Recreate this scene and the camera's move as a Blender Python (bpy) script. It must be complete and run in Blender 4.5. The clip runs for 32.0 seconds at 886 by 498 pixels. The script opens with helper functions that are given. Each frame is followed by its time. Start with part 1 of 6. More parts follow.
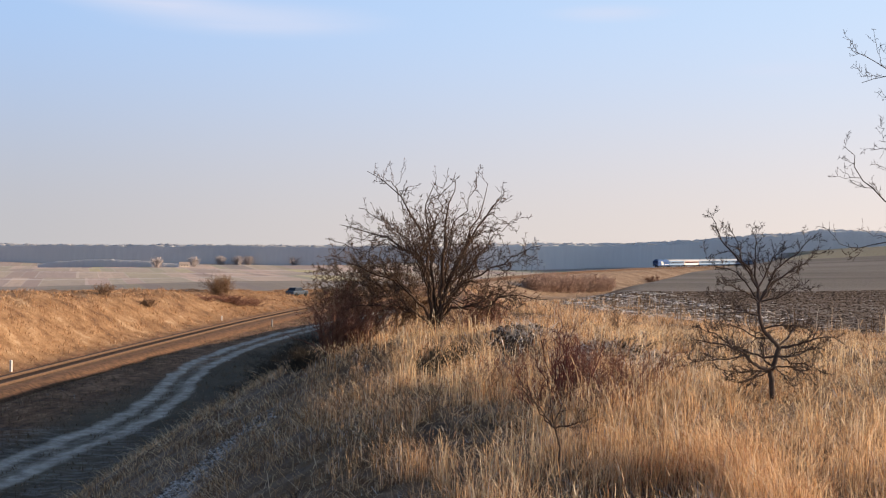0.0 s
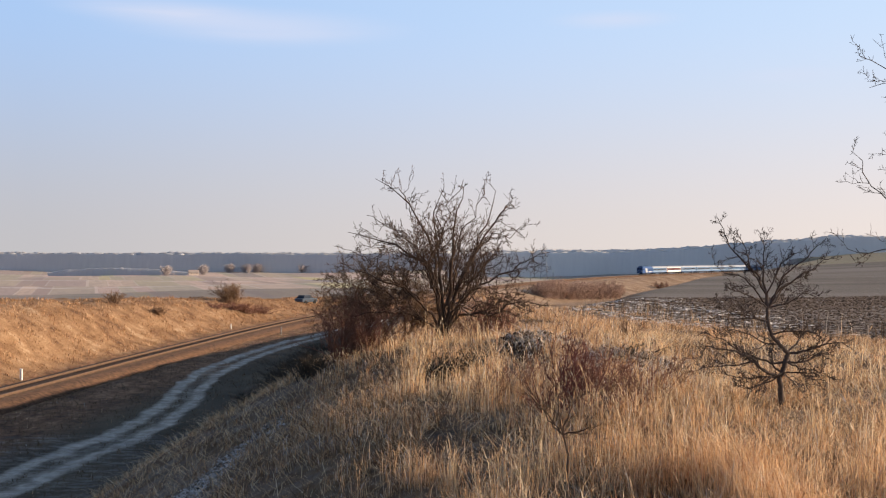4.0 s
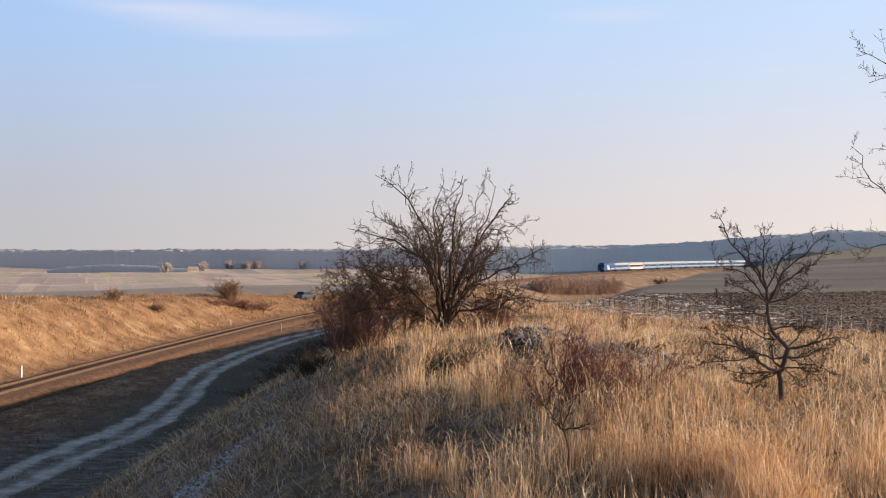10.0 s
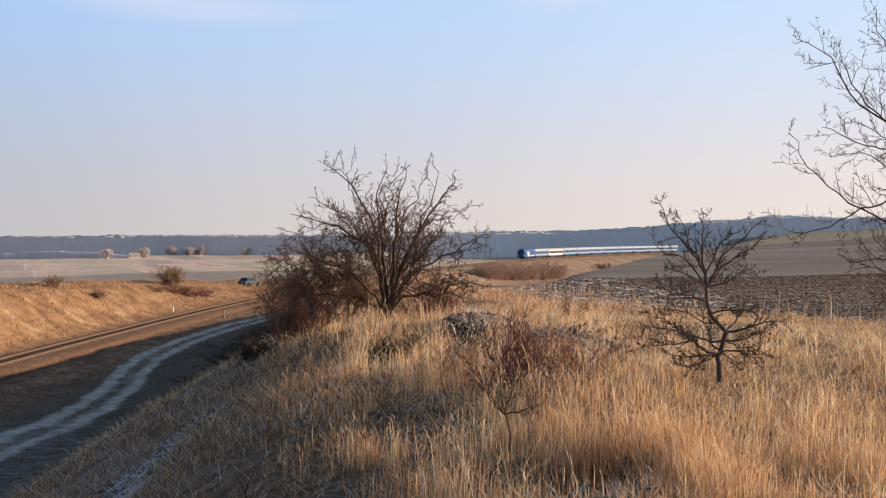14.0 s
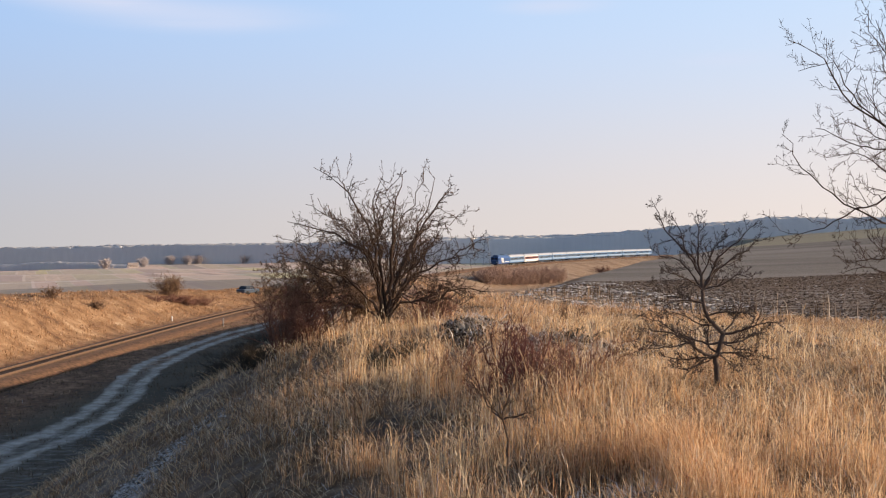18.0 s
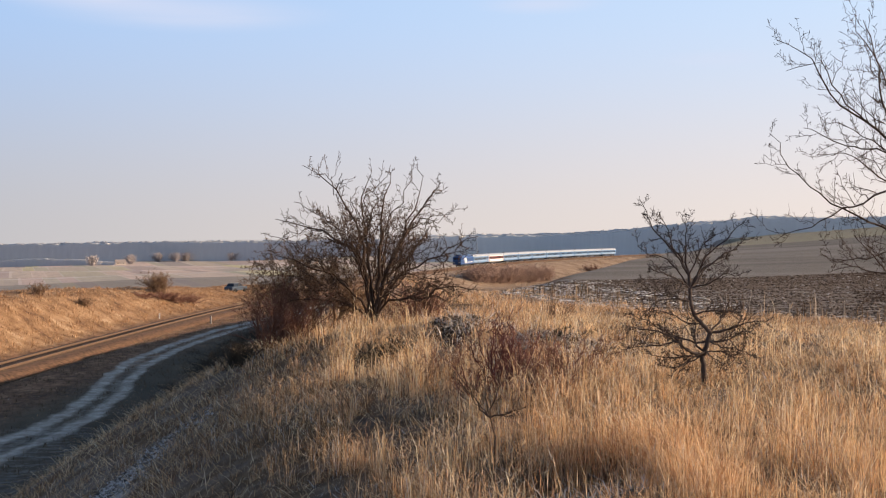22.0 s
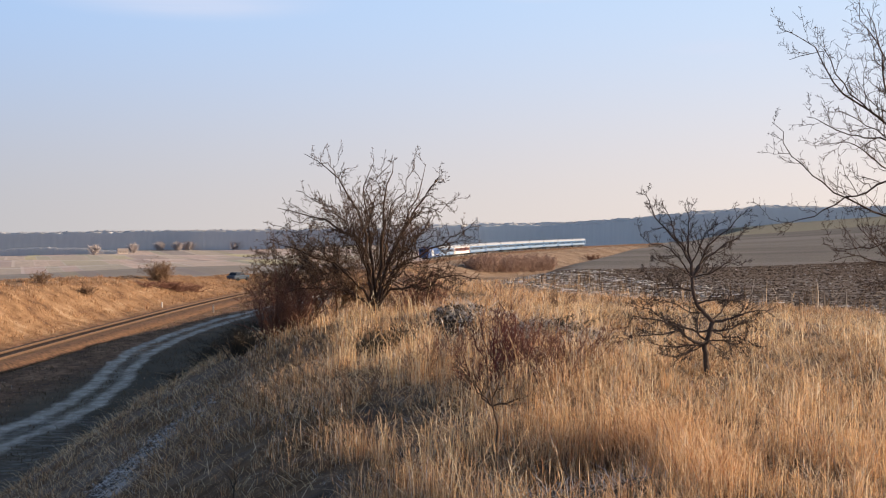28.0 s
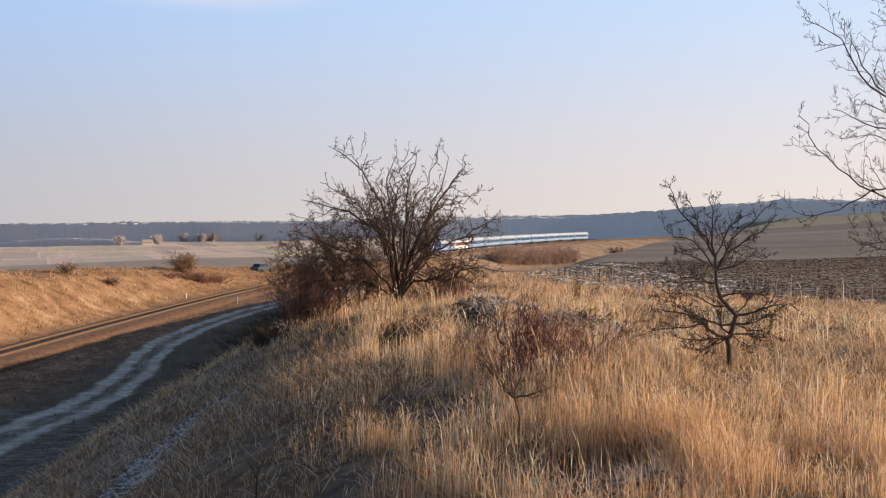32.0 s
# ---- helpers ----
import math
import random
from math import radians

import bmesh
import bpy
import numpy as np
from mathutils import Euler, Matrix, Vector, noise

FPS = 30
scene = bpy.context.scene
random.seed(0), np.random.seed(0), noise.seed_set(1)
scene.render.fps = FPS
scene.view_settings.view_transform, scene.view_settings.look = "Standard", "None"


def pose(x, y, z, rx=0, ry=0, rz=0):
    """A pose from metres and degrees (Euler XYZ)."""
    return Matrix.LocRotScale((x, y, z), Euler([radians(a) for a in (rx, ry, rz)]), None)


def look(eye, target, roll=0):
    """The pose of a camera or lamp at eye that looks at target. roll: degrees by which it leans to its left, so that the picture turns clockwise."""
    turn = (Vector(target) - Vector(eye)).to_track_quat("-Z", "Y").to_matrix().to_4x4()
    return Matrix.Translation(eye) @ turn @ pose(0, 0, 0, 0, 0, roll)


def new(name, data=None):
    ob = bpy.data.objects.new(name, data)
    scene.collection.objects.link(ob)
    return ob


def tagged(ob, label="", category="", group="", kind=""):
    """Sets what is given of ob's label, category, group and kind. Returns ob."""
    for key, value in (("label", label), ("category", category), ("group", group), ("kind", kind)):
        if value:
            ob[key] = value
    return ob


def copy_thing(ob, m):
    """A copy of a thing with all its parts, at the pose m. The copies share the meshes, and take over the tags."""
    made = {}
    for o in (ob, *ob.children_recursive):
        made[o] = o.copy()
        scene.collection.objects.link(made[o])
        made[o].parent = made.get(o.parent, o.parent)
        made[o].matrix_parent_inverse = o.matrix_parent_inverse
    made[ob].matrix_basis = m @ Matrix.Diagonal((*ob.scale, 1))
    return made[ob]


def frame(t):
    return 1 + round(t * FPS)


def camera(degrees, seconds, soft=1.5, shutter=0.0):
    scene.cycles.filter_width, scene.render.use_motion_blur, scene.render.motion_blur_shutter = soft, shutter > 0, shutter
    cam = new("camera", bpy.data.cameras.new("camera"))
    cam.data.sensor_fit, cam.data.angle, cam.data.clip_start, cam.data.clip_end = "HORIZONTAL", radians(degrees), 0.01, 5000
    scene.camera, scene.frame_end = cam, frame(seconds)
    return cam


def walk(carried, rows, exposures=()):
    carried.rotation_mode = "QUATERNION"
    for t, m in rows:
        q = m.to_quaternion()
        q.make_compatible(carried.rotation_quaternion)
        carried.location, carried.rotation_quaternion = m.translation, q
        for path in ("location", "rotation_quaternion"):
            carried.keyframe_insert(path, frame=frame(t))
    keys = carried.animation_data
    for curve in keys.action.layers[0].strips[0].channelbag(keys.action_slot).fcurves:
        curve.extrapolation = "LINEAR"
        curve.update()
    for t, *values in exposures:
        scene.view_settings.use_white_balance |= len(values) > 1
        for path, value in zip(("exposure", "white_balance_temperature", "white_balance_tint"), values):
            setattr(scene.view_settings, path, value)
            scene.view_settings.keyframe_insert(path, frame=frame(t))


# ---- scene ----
cam = camera(42.81, 32.0, soft=1.2)
walk(cam, [
    (0, pose(-0.047, 0.012, 8.402, 90.069, -0.685, 3.164)),
    (0.5, pose(-0.043, 0.009, 8.398, 90.146, -0.722, 3.151)),
    (1, pose(-0.036, 0.006, 8.400, 90.244, -0.671, 3.190)),
    (1.5, pose(-0.034, 0.008, 8.397, 90.163, -0.455, 3.349)),
    (2, pose(-0.040, 0.004, 8.397, 90.106, -0.596, 3.473)),
    (2.5, pose(-0.040, 0.009, 8.401, 90.150, -0.643, 3.493)),
    (3, pose(-0.041, 0.005, 8.399, 90.265, -0.725, 3.495)),
    (3.5, pose(-0.038, 0.001, 8.399, 90.359, -0.570, 3.536)),
    (5.5, pose(-0.032, -0.001, 8.406, 90.603, -0.397, 3.668)),
    (6, pose(-0.031, -0.001, 8.406, 90.658, -0.451, 3.640)),
    (6.5, pose(-0.039, 0.001, 8.406, 90.615, -0.336, 3.660)),
    (7, pose(-0.039, 0.005, 8.405, 90.615, -0.262, 3.693)),
    (7.5, pose(-0.042, 0.001, 8.406, 90.512, -0.172, 3.844)),
    (8, pose(-0.045, -0.003, 8.404, 90.485, -0.292, 3.923)),
    (8.5, pose(-0.044, 0.002, 8.407, 90.556, -0.378, 3.970)),
    (9, pose(-0.045, 0.003, 8.404, 90.604, -0.483, 3.901)),
    (9.5, pose(-0.045, 0.004, 8.404, 90.431, -0.448, 3.857)),
    (10, pose(-0.043, 0.005, 8.400, 90.225, -0.326, 3.577)),
    (10.5, pose(-0.027, 0.003, 8.396, 90.106, -0.141, 3.110)),
    (11, pose(-0.021, -0.000, 8.399, 90.012, -0.132, 2.508)),
    (11.5, pose(-0.013, 0.007, 8.403, 89.974, -0.092, 2.137)),
    (12, pose(-0.017, -0.001, 8.400, 89.910, -0.095, 1.765)),
    (12.5, pose(-0.022, 0.004, 8.400, 89.839, -0.164, 1.511)),
    (13, pose(-0.022, 0.008, 8.397, 89.764, -0.202, 1.336)),
    (13.5, pose(-0.029, 0.007, 8.396, 89.636, -0.260, 1.089)),
    (14, pose(-0.018, 0.006, 8.398, 89.505, -0.229, 0.778)),
    (14.5, pose(-0.010, 0.008, 8.397, 89.512, -0.120, 0.671)),
    (16.5, pose(0.007, 0.005, 8.400, 89.395, 0.375, 0.496)),
    (17, pose(0.008, -0.000, 8.398, 89.434, 0.423, 0.582)),
    (17.5, pose(0.014, 0.001, 8.400, 89.558, 0.451, 0.648)),
    (18, pose(0.012, -0.004, 8.399, 89.795, 0.527, 0.705)),
    (18.5, pose(0.010, -0.007, 8.401, 89.893, 0.510, 0.708)),
    (19, pose(0.009, -0.001, 8.395, 89.961, 0.374, 0.698)),
    (19.5, pose(0.010, -0.001, 8.400, 89.916, 0.454, 0.612)),
    (20, pose(0.015, 0.001, 8.402, 89.922, 0.462, 0.509)),
    (20.5, pose(0.021, -0.008, 8.400, 89.948, 0.430, 0.344)),
    (21, pose(0.020, -0.001, 8.399, 89.840, 0.453, 0.193)),
    (21.5, pose(0.020, -0.008, 8.399, 89.795, 0.482, 0.133)),
    (22, pose(0.014, -0.004, 8.398, 89.690, 0.325, 0.114)),
    (22.5, pose(0.010, -0.003, 8.394, 89.531, 0.296, 0.070)),
    (23, pose(0.000, -0.000, 8.400, 89.370, 0.300, -0.003)),
    (23.5, pose(0.007, -0.002, 8.395, 89.304, 0.178, -0.052)),
    (24, pose(0.005, 0.004, 8.397, 89.212, 0.085, -0.060)),
    (24.5, pose(0.010, 0.005, 8.394, 89.182, 0.091, 0.177)),
    (25, pose(0.006, 0.000, 8.396, 89.125, 0.205, 0.226)),
    (25.5, pose(0.012, -0.001, 8.395, 89.087, 0.216, 0.262)),
    (27.5, pose(0.011, -0.007, 8.398, 89.135, 0.174, 0.212)),
    (28, pose(0.012, -0.001, 8.396, 89.140, 0.290, 0.226)),
    (28.5, pose(0.016, -0.006, 8.395, 89.132, 0.354, 0.230)),
    (29, pose(0.020, -0.009, 8.395, 89.139, 0.316, 0.233)),
    (29.5, pose(0.029, -0.003, 8.395, 89.093, 0.376, 0.265)),
    (30, pose(0.022, -0.007, 8.397, 89.094, 0.300, 0.459)),
    (30.5, pose(0.013, -0.000, 8.396, 89.080, 0.258, 0.912)),
    (31, pose(0.003, -0.005, 8.392, 88.822, 0.245, 1.334)),
    (31.5, pose(0.006, -0.008, 8.395, 88.678, 0.155, 1.620)),
    (32, pose(0.014, -0.008, 8.393, 88.752, 0.084, 1.394)),
])

# ---------------------------------------------------------------- light
SUN_AZ, SUN_EL = radians(4), radians(14.3)      # azimuth counted from +x towards +y
sun_way = Vector((math.cos(SUN_AZ) * math.cos(SUN_EL), math.sin(SUN_AZ) * math.cos(SUN_EL), math.sin(SUN_EL)))
sun = new("sun", bpy.data.lights.new("sun", "SUN"))
sun.data.energy, sun.data.angle, sun.data.color = 5.0, radians(0.6), (1.0, 0.76, 0.53)
sun.matrix_world = look(sun_way * 100, (0, 0, 0))
scene.view_settings.exposure = 0.9


def build_world():
    world = bpy.data.worlds.new("winter_sky")
    scene.world = world
    world.use_nodes = True
    nt = world.node_tree
    nt.nodes.clear()
    N, L = nt.nodes.new, nt.links.new
    sky = N("ShaderNodeTexSky")
    sky.sky_type, sky.sun_disc = "NISHITA", False
    sky.sun_elevation, sky.sun_rotation = SUN_EL, math.pi / 2 - SUN_AZ
    sky.altitude, sky.air_density, sky.dust_density, sky.ozone_density = 200, 1.0, 1.0, 2.0
    geo = N("ShaderNodeTexCoord")
    sep = N("ShaderNodeSeparateXYZ")
    L(geo.outputs["Generated"], sep.inputs[0])
    # winter haze: pale blue above, greyer and warmer towards the horizon
    def band(lo, hi, amount):
        m = N("ShaderNodeMapRange")
        m.interpolation_type = "SMOOTHSTEP"
        m.inputs["From Min"].default_value, m.inputs["From Max"].default_value = lo, hi
        m.inputs["To Min"].default_value, m.inputs["To Max"].default_value = amount, 0.0
        L(sep.outputs["Z"], m.inputs["Value"])
        return m.outputs[0]

    upper = N("ShaderNodeMix")
    upper.data_type = "RGBA"
    L(band(0.15, 0.75, 1.0), upper.inputs["Factor"])
    L(sky.outputs[0], upper.inputs["A"])
    warm = N("ShaderNodeMapRange")
    warm.inputs["From Min"].default_value, warm.inputs["From Max"].default_value = -0.4, 0.5
    L(sep.outputs["X"], warm.inputs["Value"])
    hue, high = N("ShaderNodeMix"), N("ShaderNodeMix")
    for node, (cool, bright) in ((hue, (HAZE_LEFT, HAZE_RIGHT)), (high, (UPPER_LEFT, UPPER_RIGHT))):
        node.data_type = "RGBA"
        node.inputs["A"].default_value, node.inputs["B"].default_value = cool, bright
        L(warm.outputs[0], node.inputs["Factor"])
    L(high.outputs["Result"], upper.inputs["B"])
    haze = N("ShaderNodeMix")
    haze.data_type = "RGBA"
    L(band(-0.01, 0.23, 1.0), haze.inputs["Factor"])
    L(upper.outputs["Result"], haze.inputs["A"])
    L(hue.outputs["Result"], haze.inputs["B"])
    # thin high wisps
    mapping = N("ShaderNodeMapping")
    mapping.inputs["Scale"].default_value = (2.2, 2.2, 26)
    mapping.inputs["Rotation"].default_value = (0, radians(-2), 0)
    L(geo.outputs["Generated"], mapping.inputs[0])
    wisp = N("ShaderNodeTexNoise")
    wisp.inputs["Scale"].default_value, wisp.inputs["Detail"].default_value = 2.3, 6
    L(mapping.outputs[0], wisp.inputs["Vector"])
    cut = N("ShaderNodeMapRange")
    cut.inputs["From Min"].default_value, cut.inputs["From Max"].default_value = 0.50, 0.75
    L(wisp.outputs["Fac"], cut.inputs["Value"])
    total = None
    for cx, cz, wx, wz, amt in WISPS:
        px, pz = N("ShaderNodeMath"), N("ShaderNodeMath")
        for node, socket, c, w in ((px, "X", cx, wx), (pz, "Z", cz, wz)):
            node.operation = "SUBTRACT"
            L(sep.outputs[socket], node.inputs[0])
            node.inputs[1].default_value = c
        sx, sz = N("ShaderNodeMath"), N("ShaderNodeMath")
        for node, src, w in ((sx, px, wx), (sz, pz, wz)):
            node.operation = "DIVIDE"
            L(src.outputs[0], node.inputs[0])
            node.inputs[1].default_value = w
        both = N("ShaderNodeCombineXYZ")
        L(sx.outputs[0], both.inputs[0])
        L(sz.outputs[0], both.inputs[1])
        far = N("ShaderNodeVectorMath")
        far.operation = "LENGTH"
        L(both.outputs[0], far.inputs[0])
        fade = N("ShaderNodeMapRange")
        fade.interpolation_type = "SMOOTHSTEP"
        fade.inputs["From Min"].default_value, fade.inputs["From Max"].default_value = 1.0, 0.0
        fade.inputs["To Max"].default_value = amt
        L(far.outputs["Value"], fade.inputs["Value"])
        if total is None:
            total = fade
        else:
            add = N("ShaderNodeMath")
            add.operation = "ADD"
            L(total.outputs[0], add.inputs[0])
            L(fade.outputs[0], add.inputs[1])
            total = add
    front = N("ShaderNodeMath")
    front.operation = "GREATER_THAN"
    L(sep.outputs["Y"], front.inputs[0])
    front.inputs[1].default_value = 0.2
    m1, m2 = N("ShaderNodeMath"), N("ShaderNodeMath")
    m1.operation = m2.operation = "MULTIPLY"
    L(total.outputs[0], m1.inputs[0])
    L(front.outputs[0], m1.inputs[1])
    soft = N("ShaderNodeMapRange")
    soft.inputs["To Min"].default_value = 0.55
    L(cut.outputs[0], soft.inputs["Value"])
    L(m1.outputs[0], m2.inputs[0])
    L(soft.outputs[0], m2.inputs[1])
    cloud = N("ShaderNodeMix")
    cloud.data_type = "RGBA"
    L(m2.outputs[0], cloud.inputs["Factor"])
    L(haze.outputs["Result"], cloud.inputs["A"])
    cloud.inputs["B"].default_value = CLOUD_TINT
    bg = N("ShaderNodeBackground")
    bg.inputs["Strength"].default_value = SKY_STRENGTH
    L(cloud.outputs["Result"], bg.inputs["Color"])
    L(bg.outputs[0], N("ShaderNodeOutputWorld").inputs[0])


SKY_STRENGTH = 0.081
UPPER_LEFT, UPPER_RIGHT = (2.75, 4.0, 6.1, 1), (4.4, 5.4, 6.8, 1)
HAZE_LEFT, HAZE_RIGHT = (3.68, 3.56, 3.66, 1), (6.4, 5.5, 4.95, 1)
CLOUD_TINT = (4.7, 4.95, 6.0, 1)
WISPS = [(-0.22, 0.197, 0.15, 0.020, 1.0), (-0.30, 0.206, 0.10, 0.015, 0.8), (0.085, 0.205, 0.07, 0.010, 0.9), (0.23, 0.155, 0.06, 0.010, 0.5)]
build_world()

# ---------------------------------------------------------------- materials


def material(name, rough=0.9):
    mat = bpy.data.materials.new(name)
    mat.use_nodes = True
    nt = mat.node_tree
    bsdf = nt.nodes["Principled BSDF"]
    bsdf.inputs["Roughness"].default_value = rough
    bsdf.inputs["Specular IOR Level"].default_value = 0.25
    return mat, nt, bsdf


def noise_node(nt, scale, detail=4.0, rough=0.6, stretch=None, vector=None):
    tex = nt.nodes.new("ShaderNodeTexNoise")
    tex.inputs["Scale"].default_value, tex.inputs["Detail"].default_value, tex.inputs["Roughness"].default_value = scale, detail, rough
    if vector is None:
        vector = nt.nodes.new("ShaderNodeTexCoord").outputs["Object"]
    if stretch:
        mp = nt.nodes.new("ShaderNodeMapping")
        mp.inputs["Scale"].default_value = stretch
        nt.links.new(vector, mp.inputs[0])
        vector = mp.outputs[0]
    nt.links.new(vector, tex.inputs["Vector"])
    return tex.outputs["Fac"]


def ramp_node(nt, fac, stops):
    r = nt.nodes.new("ShaderNodeValToRGB")
    while len(r.color_ramp.elements) < len(stops):
        r.color_ramp.elements.new(0.5)
    for e, (p, c) in zip(r.color_ramp.elements, stops):
        e.position, e.color = p, (*c, 1)
    nt.links.new(fac, r.inputs[0])
    return r.outputs[0]


def mix_node(nt, fac, a, b, mode="MIX"):
    m = nt.nodes.new("ShaderNodeMix")
    m.data_type, m.blend_type = "RGBA", mode
    for key, v in (("Factor", fac), ("A", a), ("B", b)):
        if isinstance(v, bpy.types.NodeSocket):
            nt.links.new(v, m.inputs[key])
        elif key == "Factor":
            m.inputs[key].default_value = v
        else:
            m.inputs[key].default_value = (*v, 1)
    return m.outputs["Result"]


def math_node(nt, op, a, b=0.0, clamp=False):
    m = nt.nodes.new("ShaderNodeMath")
    m.operation, m.use_clamp = op, clamp
    for i, v in enumerate((a, b)):
        if isinstance(v, bpy.types.NodeSocket):
            nt.links.new(v, m.inputs[i])
        else:
            m.inputs[i].default_value = v
    return m.outputs[0]


def bump_node(nt, bsdf, height, strength=0.5, distance=0.05):
    b = nt.nodes.new("ShaderNodeBump")
    b.inputs["Strength"].default_value, b.inputs["Distance"].default_value = strength, distance
    nt.links.new(height, b.inputs["Height"])
    nt.links.new(b.outputs[0], bsdf.inputs["Normal"])


def island(nt):
    return nt.nodes.new("ShaderNodeNewGeometry").outputs["Random Per Island"]


def attr(nt, name):
    a = nt.nodes.new("ShaderNodeAttribute")
    a.attribute_name = name
    return a.outputs["Fac"]


def plain(name, colour, rough=0.6, metal=0.0, vary=0.12, scale=3.0):
    """Paint or metal with a slight uneven soiling."""
    mat, nt, bsdf = material(name, rough)
    dark = tuple(c * (1 - 2.2 * vary) for c in colour)
    n = noise_node(nt, scale, 5)
    nt.links.new(ramp_node(nt, n, [(0.3, dark), (0.62, colour)]), bsdf.inputs["Base Color"])
    bsdf.inputs["Metallic"].default_value = metal
    return mat


def straw_material(name, stops, two_sided_glow=0.25):
    """Dry grass blades: every blade has its own tint."""
    mat, nt, bsdf = material(name, 0.75)
    rnd = island(nt)
    col = ramp_node(nt, rnd, stops)
    big = noise_node(nt, 0.35, 3)
    col = mix_node(nt, math_node(nt, "MULTIPLY", big, 0.25), col, (0.36, 0.23, 0.125))
    nt.links.new(col, bsdf.inputs["Base Color"])
    trans = nt.nodes.new("ShaderNodeBsdfTranslucent")
    nt.links.new(col, trans.inputs["Color"])
    mix = nt.nodes.new("ShaderNodeMixShader")
    mix.inputs[0].default_value = two_sided_glow
    nt.links.new(bsdf.outputs[0], mix.inputs[1])
    nt.links.new(trans.outputs[0], mix.inputs[2])
    nt.links.new(mix.outputs[0], nt.nodes["Material Output"].inputs["Surface"])
    return mat


def bark_material(name, dark, light, vary=True):
    mat, nt, bsdf = material(name, 0.85)
    n = noise_node(nt, 9.0, 5, stretch=(1, 1, 0.35))
    col = ramp_node(nt, n, [(0.3, dark), (0.7, light)])
    if vary:
        col = mix_node(nt, math_node(nt, "MULTIPLY", island(nt), 0.5), col, light)
    nt.links.new(col, bsdf.inputs["Base Color"])
    bump_node(nt, bsdf, noise_node(nt, 40, 4), 0.4, 0.01)
    return mat


def ground_material():
    mat, nt, bsdf = material("winter_ground", 0.95)
    pos = nt.nodes.new("ShaderNodeTexCoord").outputs["Object"]
    fine = noise_node(nt, 6.0, 6, 0.7, vector=pos)
    mid = noise_node(nt, 0.55, 5, 0.6, vector=pos)
    big = noise_node(nt, 0.045, 4, 0.6, vector=pos)
    # dry grass sward, darkened to paint shade into the gaps between blades
    straw = ramp_node(nt, fine, [(0.28, (0.05, 0.031, 0.018)), (0.5, (0.135, 0.085, 0.047)), (0.72, (0.27, 0.185, 0.11))])
    rust = ramp_node(nt, fine, [(0.3, (0.06, 0.036, 0.021)), (0.7, (0.22, 0.13, 0.073))])
    col = mix_node(nt, ramp_node(nt, mid, [(0.4, (0, 0, 0)), (0.65, (1, 1, 1))]), straw, rust)
    # broken, lumpy turf of the railway bank and the pale verge along the tilled field
    lumps = ramp_node(nt, noise_node(nt, 0.42, 6, 0.72, stretch=(1.0, 0.8, 1), vector=pos), [(0.36, (0.09, 0.044, 0.022)), (0.48, (0.24, 0.135, 0.068)), (0.58, (0.34, 0.21, 0.115)), (0.68, (0.5, 0.36, 0.23))])
    col = mix_node(nt, math_node(nt, "MULTIPLY", attr(nt, "bank"), 0.75), col, lumps)
    pale = ramp_node(nt, noise_node(nt, 0.1, 6, 0.7, vector=pos), [(0.38, (0.20, 0.13, 0.09)), (0.5, (0.36, 0.26, 0.185)), (0.62, (0.50, 0.385, 0.29))])
    col = mix_node(nt, attr(nt, "verge"), col, pale)
    # short valley turf, its colour darkened for the hill's shade on it
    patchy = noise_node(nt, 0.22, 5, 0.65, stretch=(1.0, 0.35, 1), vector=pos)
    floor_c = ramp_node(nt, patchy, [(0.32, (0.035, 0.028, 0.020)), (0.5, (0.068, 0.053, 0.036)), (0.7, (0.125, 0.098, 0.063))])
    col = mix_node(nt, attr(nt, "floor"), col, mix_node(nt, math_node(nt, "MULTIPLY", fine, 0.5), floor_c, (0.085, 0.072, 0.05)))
    # gravelly, leaf-strewn shoulder of the railway
    gravel = ramp_node(nt, noise_node(nt, 0.9, 6, 0.85, stretch=(1.0, 0.6, 1), vector=pos), [(0.38, (0.05, 0.024, 0.013)), (0.5, (0.165, 0.082, 0.042)), (0.64, (0.36, 0.21, 0.12))])
    col = mix_node(nt, attr(nt, "shoulder"), col, gravel)
    # distant patchwork of strip fields, tones lightened to paint in the haze
    mp = nt.nodes.new("ShaderNodeMapping")
    mp.inputs["Rotation"].default_value, mp.inputs["Location"].default_value = (0, 0, radians(-20.9)), (5, -110, 0)
    nt.links.new(pos, mp.inputs[0])
    sep = nt.nodes.new("ShaderNodeSeparateXYZ")
    nt.links.new(mp.outputs[0], sep.inputs[0])
    row = math_node(nt, "FLOOR", math_node(nt, "DIVIDE", sep.outputs[1], 112.0))
    across = math_node(nt, "ADD", math_node(nt, "DIVIDE", sep.outputs[0], 15.0), math_node(nt, "MULTIPLY", row, 0.37))
    across = math_node(nt, "ADD", across, math_node(nt, "MULTIPLY", math_node(nt, "SINE", math_node(nt, "MULTIPLY", across, 1.7)), 0.45))
    cell = nt.nodes.new("ShaderNodeCombineXYZ")
    nt.links.new(math_node(nt, "FLOOR", across), cell.inputs[0])
    nt.links.new(row, cell.inputs[1])
    pick = nt.nodes.new("ShaderNodeTexWhiteNoise")
    pick.noise_dimensions = "2D"
    nt.links.new(cell.outputs[0], pick.inputs["Vector"])
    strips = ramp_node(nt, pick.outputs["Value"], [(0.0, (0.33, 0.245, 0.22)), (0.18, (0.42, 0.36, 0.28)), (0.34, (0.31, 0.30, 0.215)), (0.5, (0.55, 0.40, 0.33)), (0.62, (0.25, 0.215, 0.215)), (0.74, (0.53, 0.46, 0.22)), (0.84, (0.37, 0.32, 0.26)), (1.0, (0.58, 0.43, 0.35))])
